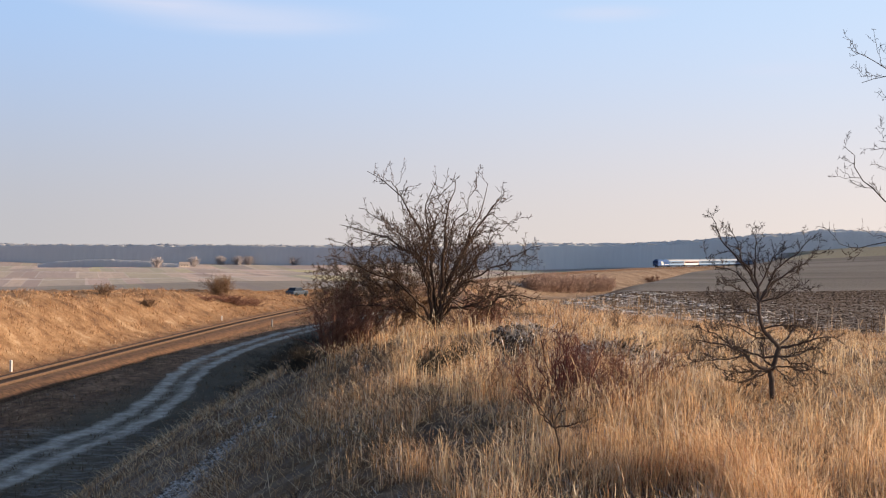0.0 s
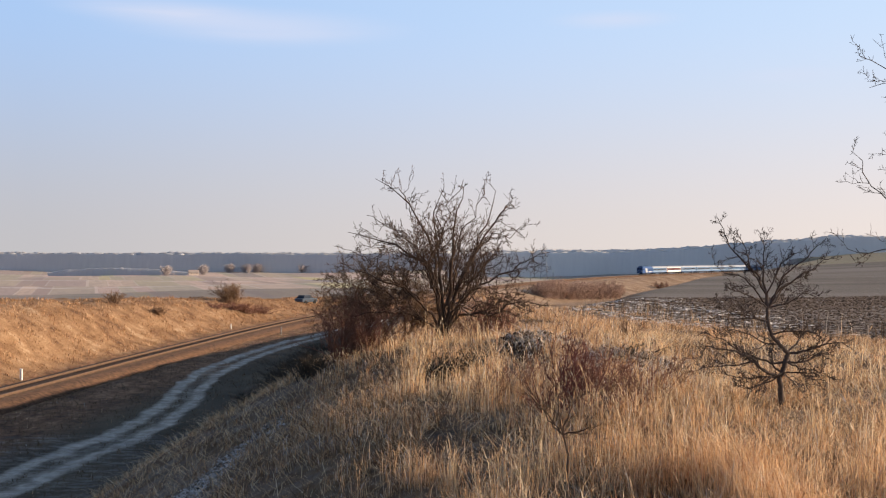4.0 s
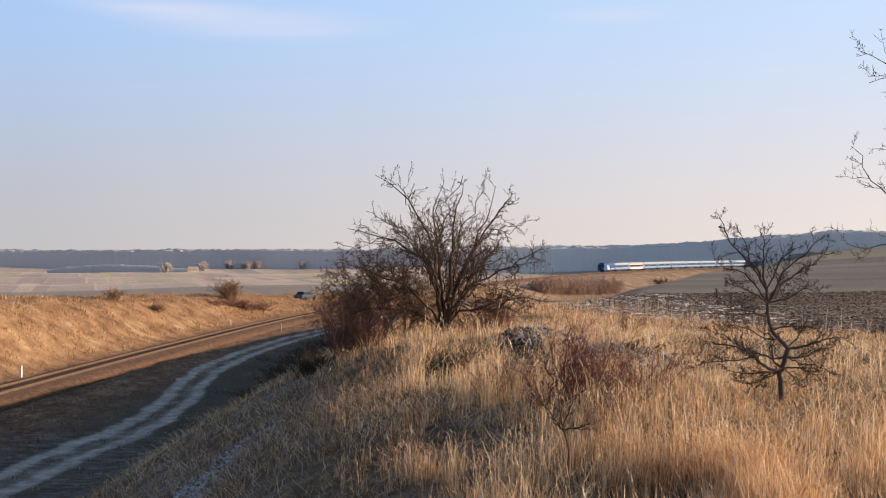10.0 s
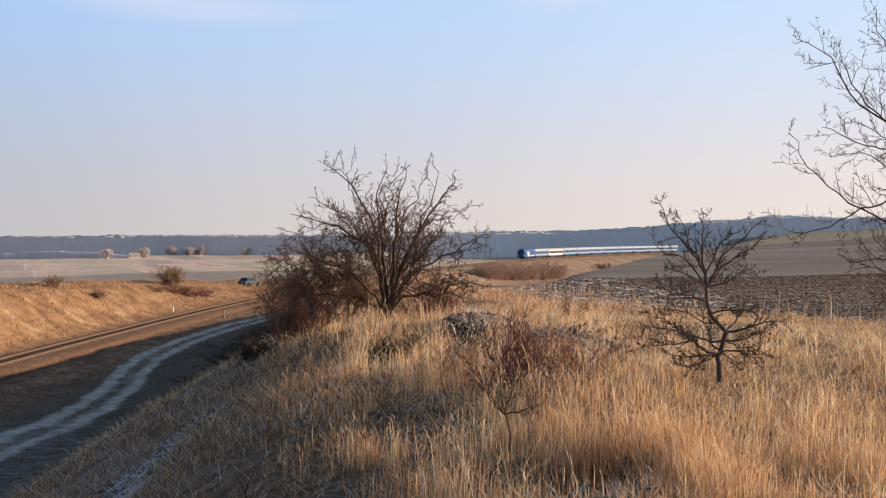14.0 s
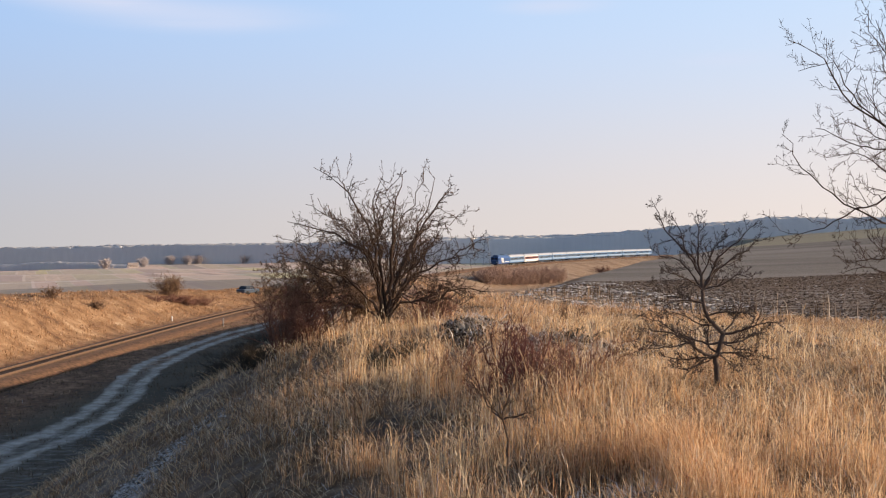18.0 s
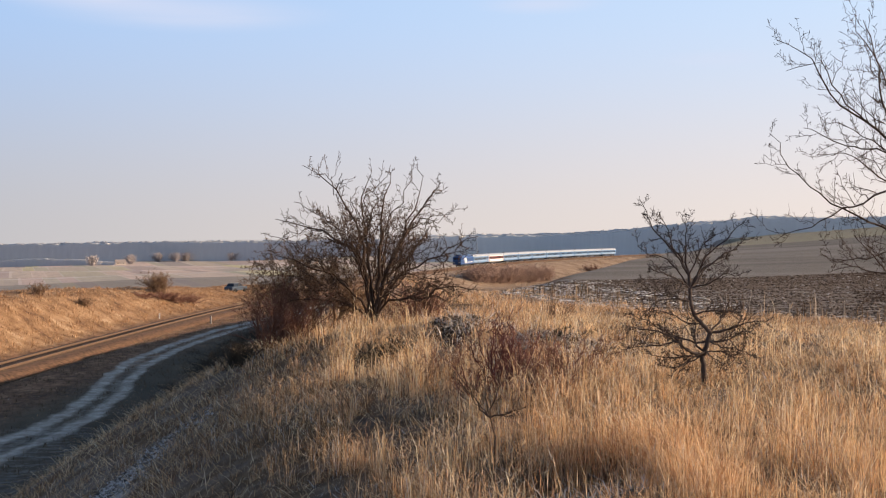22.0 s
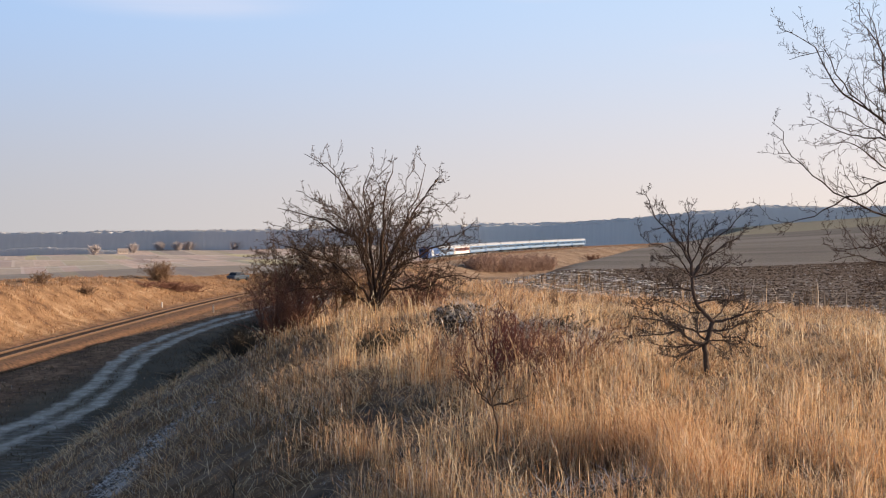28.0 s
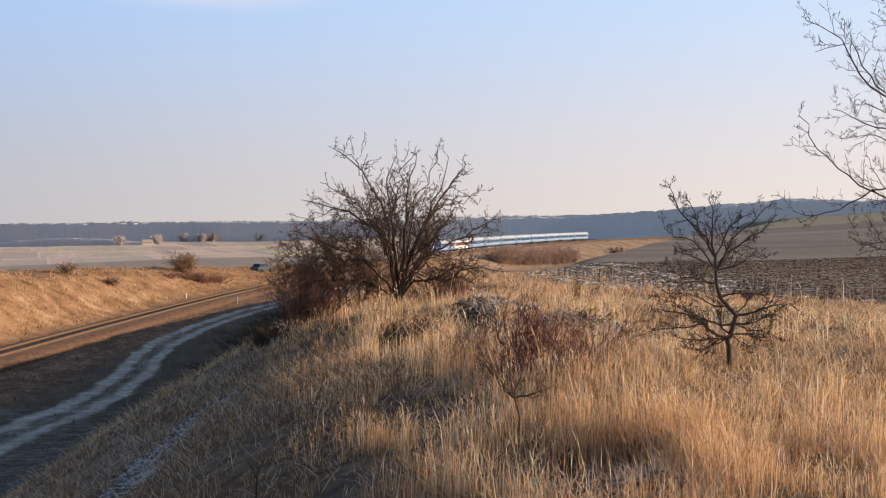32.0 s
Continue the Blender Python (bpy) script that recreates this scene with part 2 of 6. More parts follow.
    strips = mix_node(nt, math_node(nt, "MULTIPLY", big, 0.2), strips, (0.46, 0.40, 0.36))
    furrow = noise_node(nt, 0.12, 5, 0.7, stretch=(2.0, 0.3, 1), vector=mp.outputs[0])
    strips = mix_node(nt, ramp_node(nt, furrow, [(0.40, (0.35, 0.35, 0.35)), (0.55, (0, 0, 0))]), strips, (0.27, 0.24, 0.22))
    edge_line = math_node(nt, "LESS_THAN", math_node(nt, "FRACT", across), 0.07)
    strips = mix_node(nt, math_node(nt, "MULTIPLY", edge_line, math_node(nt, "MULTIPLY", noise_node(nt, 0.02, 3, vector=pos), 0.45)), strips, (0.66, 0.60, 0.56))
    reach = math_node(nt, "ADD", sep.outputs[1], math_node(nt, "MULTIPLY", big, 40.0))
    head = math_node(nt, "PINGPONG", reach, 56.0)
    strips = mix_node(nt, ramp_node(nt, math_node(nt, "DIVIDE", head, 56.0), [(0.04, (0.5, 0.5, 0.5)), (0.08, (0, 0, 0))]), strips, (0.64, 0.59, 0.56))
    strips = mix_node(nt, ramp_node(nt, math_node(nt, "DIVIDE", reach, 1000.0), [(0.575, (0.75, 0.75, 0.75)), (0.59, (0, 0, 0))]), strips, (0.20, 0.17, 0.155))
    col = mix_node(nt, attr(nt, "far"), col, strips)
    # harrowed field and the young green field above it
    streak = noise_node(nt, 0.022, 4, 0.6, stretch=(0.3, 1.3, 1), vector=pos)
    till = ramp_node(nt, streak, [(0.40, (0.105, 0.092, 0.081)), (0.5, (0.142, 0.125, 0.110)), (0.60, (0.195, 0.174, 0.156))])
    till = mix_node(nt, math_node(nt, "MULTIPLY", fine, 0.35), till, (0.10, 0.085, 0.07))
    col = mix_node(nt, attr(nt, "till"), col, till)
    green = ramp_node(nt, mid, [(0.3, (0.175, 0.155, 0.105)), (0.7, (0.235, 0.21, 0.145))])
    col = mix_node(nt, attr(nt, "green"), col, green)
    # ploughed soil with rime in the furrows
    soil = ramp_node(nt, noise_node(nt, 1.7, 6, 0.75, vector=pos), [(0.3, (0.045, 0.030, 0.021)), (0.55, (0.095, 0.065, 0.046)), (0.75, (0.16, 0.12, 0.09))])
    col = mix_node(nt, attr(nt, "plough"), col, soil)
    # rutted road
    mud = ramp_node(nt, noise_node(nt, 1.1, 6, 0.7, vector=pos), [(0.3, (0.18, 0.16, 0.135)), (0.5, (0.37, 0.335, 0.29)), (0.7, (0.58, 0.535, 0.475))])
    aside = math_node(nt, "ADD", attr(nt, "road"), math_node(nt, "MULTIPLY", math_node(nt, "SUBTRACT", noise_node(nt, 0.3, 4, 0.6, vector=pos), 0.5), 1.0))
    ruts = ramp_node(nt, math_node(nt, "DIVIDE", math_node(nt, "ABSOLUTE", aside), 4.0), [(0.0, (0.42, 0.42, 0.42)), (0.08, (0.5, 0.5, 0.5)), (0.17, (0.98, 0.98, 0.98)), (0.27, (0.85, 0.85, 0.85)), (0.40, (0, 0, 0))])
    edge = math_node(nt, "ADD", ruts, math_node(nt, "MULTIPLY", math_node(nt, "SUBTRACT", noise_node(nt, 0.9, 7, 0.8, stretch=(1.0, 0.35, 1), vector=pos), 0.5), 1.7))
    rut = ramp_node(nt, edge, [(0.30, (0, 0, 0)), (0.9, (1, 1, 1))])
    rut = math_node(nt, "MULTIPLY", rut, math_node(nt, "LESS_THAN", math_node(nt, "ABSOLUTE", attr(nt, "road")), 4.0))
    col = mix_node(nt, rut, col, mud)
    # dark soil of the mound; in hollows and grass gaps it paints shade
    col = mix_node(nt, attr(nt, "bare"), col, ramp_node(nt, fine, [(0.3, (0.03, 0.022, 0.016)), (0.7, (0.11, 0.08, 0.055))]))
    # gravelly footpath on the slope
    grit = ramp_node(nt, noise_node(nt, 9.0, 5, 0.75, vector=pos), [(0.36, (0.07, 0.06, 0.05)), (0.5, (0.24, 0.22, 0.20)), (0.64, (0.5, 0.48, 0.46))])
    worn = ramp_node(nt, math_node(nt, "ADD", attr(nt, "path"), math_node(nt, "MULTIPLY", math_node(nt, "SUBTRACT", noise_node(nt, 2.5, 5, 0.7, vector=pos), 0.5), 1.2)), [(0.3, (0, 0, 0)), (0.6, (1, 1, 1))])
    col = mix_node(nt, worn, col, grit)
    # rime
    rime_n = ramp_node(nt, noise_node(nt, 1.3, 6, 0.75, stretch=(0.6, 1.2, 1), vector=pos), [(0.47, (0, 0, 0)), (0.6, (1, 1, 1))])
    rime = math_node(nt, "MULTIPLY", attr(nt, "frost"), rime_n, True)
    col = mix_node(nt, rime, col, (0.66, 0.655, 0.66))
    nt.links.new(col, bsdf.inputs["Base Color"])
    height = math_node(nt, "ADD", fine, math_node(nt, "MULTIPLY", mid, 2.0))
    bump_node(nt, bsdf, height, 0.8, 0.12)
    return mat


GROUND = ground_material()
STRAW = straw_material("dry_grass", [(0.0, (0.20, 0.088, 0.040)), (0.18, (0.52, 0.275, 0.12)), (0.45, (0.82, 0.525, 0.28)), (0.82, (0.94, 0.74, 0.51)), (1.0, (0.40, 0.16, 0.085))], 0.42)
STALK = straw_material("pale_stalks", [(0.0, (0.66, 0.43, 0.22)), (0.5, (0.88, 0.66, 0.40)), (1.0, (0.95, 0.84, 0.64))], 0.4)
RIME_STRAW = straw_material("rimed_stalks", [(0.0, (0.30, 0.25, 0.20)), (0.5, (0.58, 0.54, 0.50)), (1.0, (0.74, 0.74, 0.76))], 0.1)
STRAW_BANK = straw_material("bank_grass", [(0.0, (0.14, 0.065, 0.035)), (0.4, (0.30, 0.162, 0.082)), (0.8, (0.45, 0.262, 0.142)), (1.0, (0.64, 0.46, 0.30))], 0.12)
# weathered straw, darkened as painted shade between tufts and on the slope
STRAW_GREY = straw_material("weathered_shade_grass", [(0.0, (0.07, 0.043, 0.025)), (0.45, (0.17, 0.108, 0.062)), (0.8, (0.33, 0.228, 0.14)), (1.0, (0.60, 0.53, 0.45))], 0.12)
# valley blades coloured dark for the shade they stand in
STRAW_SHADED = straw_material("shaded_valley_grass", [(0.0, (0.04, 0.03, 0.02)), (0.5, (0.09, 0.068, 0.043)), (1.0, (0.17, 0.13, 0.085))], 0.1)
STRAW_PALE = straw_material("pale_bank_grass", [(0.0, (0.26, 0.17, 0.115)), (0.5, (0.46, 0.34, 0.24)), (1.0, (0.62, 0.50, 0.39))], 0.2)
BARK = bark_material("hawthorn_bark", (0.024, 0.015, 0.011), (0.105, 0.066, 0.046))
BARK_PALE = bark_material("grey_thorn_bark", (0.020, 0.014, 0.011), (0.105, 0.075, 0.063))
BARK_RED = bark_material("reddish_twigs", (0.075, 0.034, 0.025), (0.24, 0.12, 0.085))
BARK_CRIMSON = bark_material("dark_red_stems", (0.045, 0.016, 0.015), (0.15, 0.052, 0.045))
BARK_BROWN = bark_material("brown_twigs", (0.085, 0.05, 0.033), (0.27, 0.17, 0.105))
# twig colour of the far trees, with distance haze painted in
TWIG_HAZE = bark_material("hazed_twigs", (0.33, 0.30, 0.31), (0.42, 0.37, 0.365))
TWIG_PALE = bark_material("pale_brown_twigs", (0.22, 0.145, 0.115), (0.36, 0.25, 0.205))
BARK_DARK = bark_material("dark_bramble", (0.020, 0.018, 0.014), (0.07, 0.055, 0.04))

# ---------------------------------------------------------------- lie of the land


def sstep(a, b, v):
    u = np.clip((v - a) / (b - a), 0.0, 1.0)
    return u * u * (3 - 2 * u)


TRACK_KNOTS = [(-34, -420), (-32, -200), (-31.4, 0), (-31.2, 80), (-30.8, 106), (-30.2, 128), (-29, 150), (-27.5, 166), (-22, 222), (-16.2, 272), (-9, 322),
               (0.5, 370), (14.3, 419), (28.7, 463), (43, 502), (66, 556), (81, 587), (100, 621), (118, 650), (160, 712), (220, 785), (300, 860), (450, 960), (800, 1100)]


def smooth_line(knots, step):
    """A curve through the knots, resampled at even steps."""
    k = np.array(knots, float)
    k = np.vstack([2 * k[0] - k[1], k, 2 * k[-1] - k[-2]])
    out = []
    for i in range(1, len(k) - 2):
        p0, p1, p2, p3 = k[i - 1:i + 3]
        for u in np.arange(0, 1, 0.04):
            out.append(0.5 * (2 * p1 + (p2 - p0) * u + (2 * p0 - 5 * p1 + 4 * p2 - p3) * u ** 2 + (3 * p1 - p0 - 3 * p2 + p3) * u ** 3))
    out = np.array(out)
    s = np.r_[0, np.cumsum(np.hypot(*np.diff(out, axis=0).T))]
    even = np.arange(0, s[-1], step)
    return even, np.c_[np.interp(even, s, out[:, 0]), np.interp(even, s, out[:, 1])]


TRACK_S, TRACK = smooth_line(TRACK_KNOTS, 2.0)
TRACK_DIR = np.gradient(TRACK, axis=0)
TRACK_DIR /= np.linalg.norm(TRACK_DIR, axis=1)[:, None]


def rail_z(y):
    return 0.0042 * np.clip(y - 350, 0, 700)


def track_offset(x, y):
    """Signed distance from the railway (positive on the hill's side) and the height of its rails there."""
    shape = np.shape(x)
    x, y = np.ravel(x), np.ravel(y)
    near = ~((x > -9) & (x < 90) & (y > -200) & (y < 200))
    u, rz = np.full(x.shape, 60.0), np.zeros(x.shape)
    if near.any():
        u[near], rz[near] = track_near(x[near], y[near])
    return u.reshape(shape), rz.reshape(shape)


def track_near(x, y):
    pts = np.c_[x, y]
    best = np.full(len(pts), 1e18)
    off, zz = np.zeros(len(pts)), np.zeros(len(pts))
    for i in range(0, len(TRACK), 2):
        d = pts - TRACK[i]
        q = (d ** 2).sum(1)
        m = q < best
        best[m] = q[m]
        off[m] = d[m, 0] * TRACK_DIR[i, 1] - d[m, 1] * TRACK_DIR[i, 0]
        zz[m] = rail_z(TRACK[i, 1])
    return (np.sign(off) * np.maximum(np.abs(off), np.sqrt(best) * 0.98)), zz


def road_x(y):
    return np.interp(y, [-150, 0, 50, 55, 59, 63, 67, 74, 80, 88, 96, 107, 119, 129, 145, 180], [-17, -20.5, -19.95, -19.7, -19.65, -19.95, -20.45, -21.7, -22.8, -23.75, -24.1, -24.0, -23.4, -22.2, -20.4, -15])


def field_edge_x(y):
    """Where the ploughed land ends towards the ridge."""
    return np.interp(y, [-200, 0, 25.6, 30.5, 34.5, 58, 74, 122, 220, 262, 400, 600], [34, 21, 9.9, 7.7, 5.6, 4.9, 5.6, 12.5, 34, 47, 92, 160])


def wave(x, y, scale, seed):
    """Smooth pseudo-random relief, about -1 to 1."""
    r = np.random.RandomState(seed)
    z = np.zeros(np.shape(x))
    for i in range(7):
        a, ph, k = r.uniform(0, 6.28), r.uniform(0, 6.28), r.uniform(0.6, 1.9) / scale
        z = z + np.sin((x * math.cos(a) + y * math.sin(a)) * k * 6.28 + ph) / 3.2
    return z


PATH_Y, PATH_X = [12, 14, 14.9, 15.9, 16.8, 17.5, 18.1, 19.5, 22], [-5.4, -4.82, -4.57, -4.33, -4.0, -3.78, -3.6, -3.3, -3.0]


def land(x, y):
    """Height of the ground, and masks of what covers it."""
    x, y = np.asarray(x, float), np.asarray(y, float)
    u, rz = track_offset(x, y)
    r = np.hypot(x, y)
    # the grassy ridge on which the camera stands
    along = np.interp(y, [-300, -80, 0, 14, 22, 34, 46, 70, 110, 180, 280, 340], [4, 6.2, 6.72, 6.72, 6.80, 6.72, 6.30, 4.8, 2.2, -0.8, -4.0, -5.0])
    along = along + np.interp(y, [40, 55, 70, 100, 130, 170, 220], [0, 0.7, 1.4, 2.7, 3.1, 2.0, 0]) * sstep(0.8, -3.0, x)
    foot = -0.65 - 4.3 * sstep(190, 330, y)
    left = np.interp(y, [-40, 6, 9, 11, 14, 20, 40, 110], [1.5, 1.45, 1.05, 0.5, -0.2, -1.7, -2.1, -4.4])
    fall = sum(np.interp(x - left + k, [-15.5, -13, -10, -7, -4, -2.6, -1.2, 0.5], [1.0, 0.955, 0.74, 0.48, 0.215, 0.108, 0.033, 0.0]) for k in (-0.8, -0.4, 0.0, 0.4, 0.8)) / 5
    ridge = along * (1 - fall) + foot * fall
    ridge = ridge + 0.10 * wave(x, y, 7.0, 3) * sstep(2, 9, r) * (1 - fall)
    mound = np.exp(-(((x - 1.2) / 2.6) ** 2 + ((y - 19.5) / 2.4) ** 2))
    ridge = ridge + 0.22 * mound + 0.17 * np.exp(-(((x - 0.28) / 0.6) ** 2 + ((y - 19.3) / 0.7) ** 2) ** 1.5) + 0.20 * np.exp(-(((x - 1.6) / 0.9) ** 2 + ((y - 16.9) / 0.6) ** 2) ** 1.5)
    # small worn hollows below the tussocks
    for hx, hy, hw, hl, hd in ((1.05, 8.5, 0.5, 0.42, 0.42), (1.2, 7.25, 0.4, 0.3, 0.2), (-1.0, 16.6, 0.35, 0.5, 0.25), (-0.55, 17.0, 0.25, 0.4, 0.2), (0.0, 17.6, 0.5, 0.5, 0.2), (2.3, 9.6, 0.5, 0.3, 0.12), (4.2, 11.0, 0.6, 0.3, 0.15)):
        ridge = ridge - hd * np.exp(-(((x - hx) / hw) ** 2 + ((y - hy) / hl) ** 2) ** 2)
    # the fields that climb away to the right
    xx = np.clip(x, 0, 200)
    field = np.interp(y, [-200, 0, 30, 60, 100, 160, 600], [6.9, 6.6, 6.35, 5.85, 5.05, 4.7, 3.3]) + 0.00028 * xx ** 2 + 0.02 * np.clip(x - 200, 0, 400)
    field = field - 0.012 * np.clip(y - 520, 0, 800)
    side = sstep(-9.0, 2.5, x - field_edge_x(y))
    base = ridge * (1 - side) + field * side
    # the railway: a shelf in the cutting, a bank beyond the hollow
    shelf = rz - 0.62
    down = np.interp(y, [0, 200, 320, 380, 480, 640, 900], [16, 18, 22, 30, 34, 26, 24])
    near = sstep(3.0, down, u)
    right_side = shelf * (1 - near) + base * near
    # the far side of the railway
    top = np.interp(y, [-400, 60, 90, 136, 180, 260, 340, 480], [5.3, 4.75, 4.35, 2.95, 1.1, -1.2, -2.6, -3.6])
    top = top + 0.35 * wave(x, y, 23.0, 8) + 0.09 * wave(x, y, 5.0, 9) + 0.05 * wave(x, y, 1.9, 10)
    v = -u
    bank = shelf + (top - shelf) * sstep(3.2, 12.5, v)
    low = -12.0 + 2.0 * wave(x, y, 420.0, 4)
    out = sstep(16.0, 150.0, v)
    bank = bank * (1 - out) + low * out
    z = np.where(u > 0, right_side, bank)
    # far country rises into wooded hills
    az = np.arctan2(x, np.maximum(y, 1e-3))
    lift = np.interp(az, [-0.6, -0.2, -0.01, 0.13, 0.19, 0.26, 0.8], [0, 0, 7, 9, 7, 0, 0])
    z = z + lift * sstep(620, 900, r) * (y > 0) + 7.0 * sstep(900, 1400, r) * sstep(0.25, 0.0, az)
    masks = {}
    ditch = np.exp(-((x - (road_x(y) + 3.5)) / 2.0) ** 2) * (y < 190)
    z = z - 0.25 * ditch * (u > 0)
    rx = x - road_x(y)
    on_floor = (u > 4) & (y < 175) & (y > -150)
    masks["road"] = np.where(on_floor, np.clip(rx, -8, 8), np.where(rx < 0, -8.0, 8.0))
    z = z - 0.12 * np.exp(-(rx / 1.7) ** 2) * on_floor
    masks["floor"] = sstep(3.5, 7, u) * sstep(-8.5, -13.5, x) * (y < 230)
    masks["shoulder"] = sstep(9.0, 5.0, np.abs(u - 1.0)) * (u > -4) * (y < 260) * 0.9
    dark = sstep(0.0, 1.6, x - field_edge_x(y) + 0.9 * wave(x, y, 5.0, 6)) * (u > 30)
    far_edge = 100 + 6 * wave(x, y, 60, 5)
    masks["plough"] = dark * (1 - sstep(-1.5, 2.5, y - far_edge))
    masks["till"] = dark * sstep(-2.5, 1.5, y - far_edge)
    masks["green"] = masks["till"] * sstep(0, 12, y - 395 + 0.12 * x)
    masks["far"] = sstep(40, 80, v) * (u < 0) + sstep(620, 680, r) * (u > 0) * (1 - dark)
    masks["bank"] = sstep(3.0, 5.0, v) * (1 - sstep(20, 40, v)) * (y < 330)
    masks["verge"] = np.clip(sstep(120, 170, y) * (u > 3) * (r < 620) * (0.45 + 0.55 * np.exp(-((x - field_edge_x(y) + 5) / 6.0) ** 2)), 0, 1)
    rim = np.exp(-((x - field_edge_x(y) - 1.6) / (1.8 + 1.6 * sstep(32, 45, y))) ** 2) * (y < 95) * (0.45 + 0.55 * sstep(28, 36, y))
    crown = np.exp(-(((x - 0.6) / 1.0) ** 2 + ((y - 19.2) / 1.3) ** 2)) + 1.3 * np.exp(-(((x - 1.55) / 0.75) ** 2 + ((y - 16.5) / 0.9) ** 2))
    path_x = np.interp(y, PATH_Y, PATH_X)
    path_w = np.interp(y, [14, 15, 16, 17, 18, 20], [0.50, 0.44, 0.36, 0.26, 0.18, 0.08])
    slope_path = np.exp(-((x - path_x + 0.12 * wave(x, y, 1.6, 13)) / path_w) ** 2) * (1 - sstep(16.2, 18.2, y)) * (y > 6)
    masks["path"] = slope_path
    # soil on the mound, and hollows and brow gaps darkened as painted shade
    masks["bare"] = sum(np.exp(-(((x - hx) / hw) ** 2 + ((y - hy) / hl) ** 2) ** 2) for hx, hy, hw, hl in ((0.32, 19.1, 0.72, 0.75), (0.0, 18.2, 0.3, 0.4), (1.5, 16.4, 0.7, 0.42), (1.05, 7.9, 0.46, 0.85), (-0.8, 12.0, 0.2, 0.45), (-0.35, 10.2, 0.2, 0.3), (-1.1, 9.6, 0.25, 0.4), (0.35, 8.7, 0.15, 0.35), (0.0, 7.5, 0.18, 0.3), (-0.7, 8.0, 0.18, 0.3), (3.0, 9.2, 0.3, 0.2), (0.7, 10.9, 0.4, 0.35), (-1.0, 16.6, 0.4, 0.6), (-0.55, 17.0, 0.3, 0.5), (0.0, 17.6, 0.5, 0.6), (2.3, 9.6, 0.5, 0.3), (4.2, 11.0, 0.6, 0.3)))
    masks["short"] = sum(np.exp(-(((x - hx) / hw) ** 2 + ((y - hy) / hl) ** 2) ** 2) for hx, hy, hw, hl in ((1.05, 7.5, 0.56, 1.3), (1.0, 6.4, 0.6, 0.7), (1.6, 15.3, 0.95, 1.5), (2.6, 15.6, 0.8, 0.9), (0.1, 17.3, 1.3, 1.3), (-0.95, 15.9, 0.35, 0.9), (4.2, 10.5, 0.8, 0.6), (0.2, 13.0, 0.5, 0.8), (2.3, 9.3, 0.5, 0.5)))
    masks["frost"] = np.clip(rim * 1.3 * sstep(-0.35, 0.6, wave(x, y, 5.5, 14)) + crown * 0.5 + slope_path * 1.0 + 0.16 * sstep(3, 20, r) * (r < 60), 0, 1)
    z = z + masks["plough"] * 0.03 * wave(x, y, 3.2, 11) * sstep(160, 60, r)
    return z, masks


def ground_z(x, y):
    return land(np.array([x], float), np.array([y], float))[0][0]


def fast_mesh(name, verts, quads, tris, mat, smooth=False):
    """A mesh from arrays of corners, quads and triangles."""
    me = bpy.data.meshes.new(name)
    nq, nt_ = len(quads), len(tris)
    me.vertices.add(len(verts))
    me.vertices.foreach_set("co", np.asarray(verts, np.float32).ravel())
    loops = np.concatenate([np.ravel(quads), np.ravel(tris)]).astype(np.int32)
    me.loops.add(len(loops))
    me.loops.foreach_set("vertex_index", loops)
    me.polygons.add(nq + nt_)
    starts = np.concatenate([np.arange(nq) * 4, nq * 4 + np.arange(nt_) * 3]).astype(np.int32)
    me.polygons.foreach_set("loop_start", starts)
    if smooth:
        me.polygons.foreach_set("use_smooth", np.ones(nq + nt_, bool))
    me.update(calc_edges=True)
    me.validate()
    if mat:
        me.materials.append(mat)
    return me


def build_ground():
    rings = np.r_[0.0, np.geomspace(1.5, 170, 215), np.geomspace(174, 4600, 105)]
    ang = np.unique(np.r_[np.linspace(-29, 25, 420), np.linspace(27, 329, 80)])[:-1]
    ang = np.radians(ang)
    na = len(ang)
    rr, aa = np.meshgrid(rings[1:], ang, indexing="ij")
    x, y = rr * np.sin(aa), rr * np.cos(aa)
    z, masks = land(x.ravel(), y.ravel())
    z0 = ground_z(0, 0)
    verts = np.vstack([[0, 0, z0], np.c_[x.ravel(), y.ravel(), z]])
    idx = 1 + np.arange(len(rings[1:]) * na).reshape(-1, na)
    nxt = np.roll(idx, -1, axis=1)
    quads = np.stack([idx[:-1], idx[1:], nxt[1:], nxt[:-1]], -1).reshape(-1, 4)
    tris = np.stack([np.zeros(na, int), idx[0], nxt[0]], -1)
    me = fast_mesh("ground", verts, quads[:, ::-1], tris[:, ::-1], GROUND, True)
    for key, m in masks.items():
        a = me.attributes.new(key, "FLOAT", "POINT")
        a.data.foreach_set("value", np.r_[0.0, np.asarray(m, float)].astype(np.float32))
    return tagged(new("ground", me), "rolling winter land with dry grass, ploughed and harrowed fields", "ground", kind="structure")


build_ground()

# ---------------------------------------------------------------- building helpers


def part(name, bm, mat, parent, label=""):
    """Links a bmesh as one mesh object under a thing or a part."""
    me = bpy.data.meshes.new(name)
    bm.to_mesh(me)
    bm.free()
    if mat:
        me.materials.append(mat)
    ob = new(name, me)
    ob.parent = parent
    if label:
        ob["label"] = label
    return ob


def part_mesh(name, me, parent, label=""):
    ob = new(name, me)
    ob.parent = parent
    if label:
        ob["label"] = label
    return ob


def thing(name, m, label, category, group=""):
    ob = new(name)
    ob.empty_display_size = 0.2
    ob.matrix_world = m
    return tagged(ob, label, category, group)


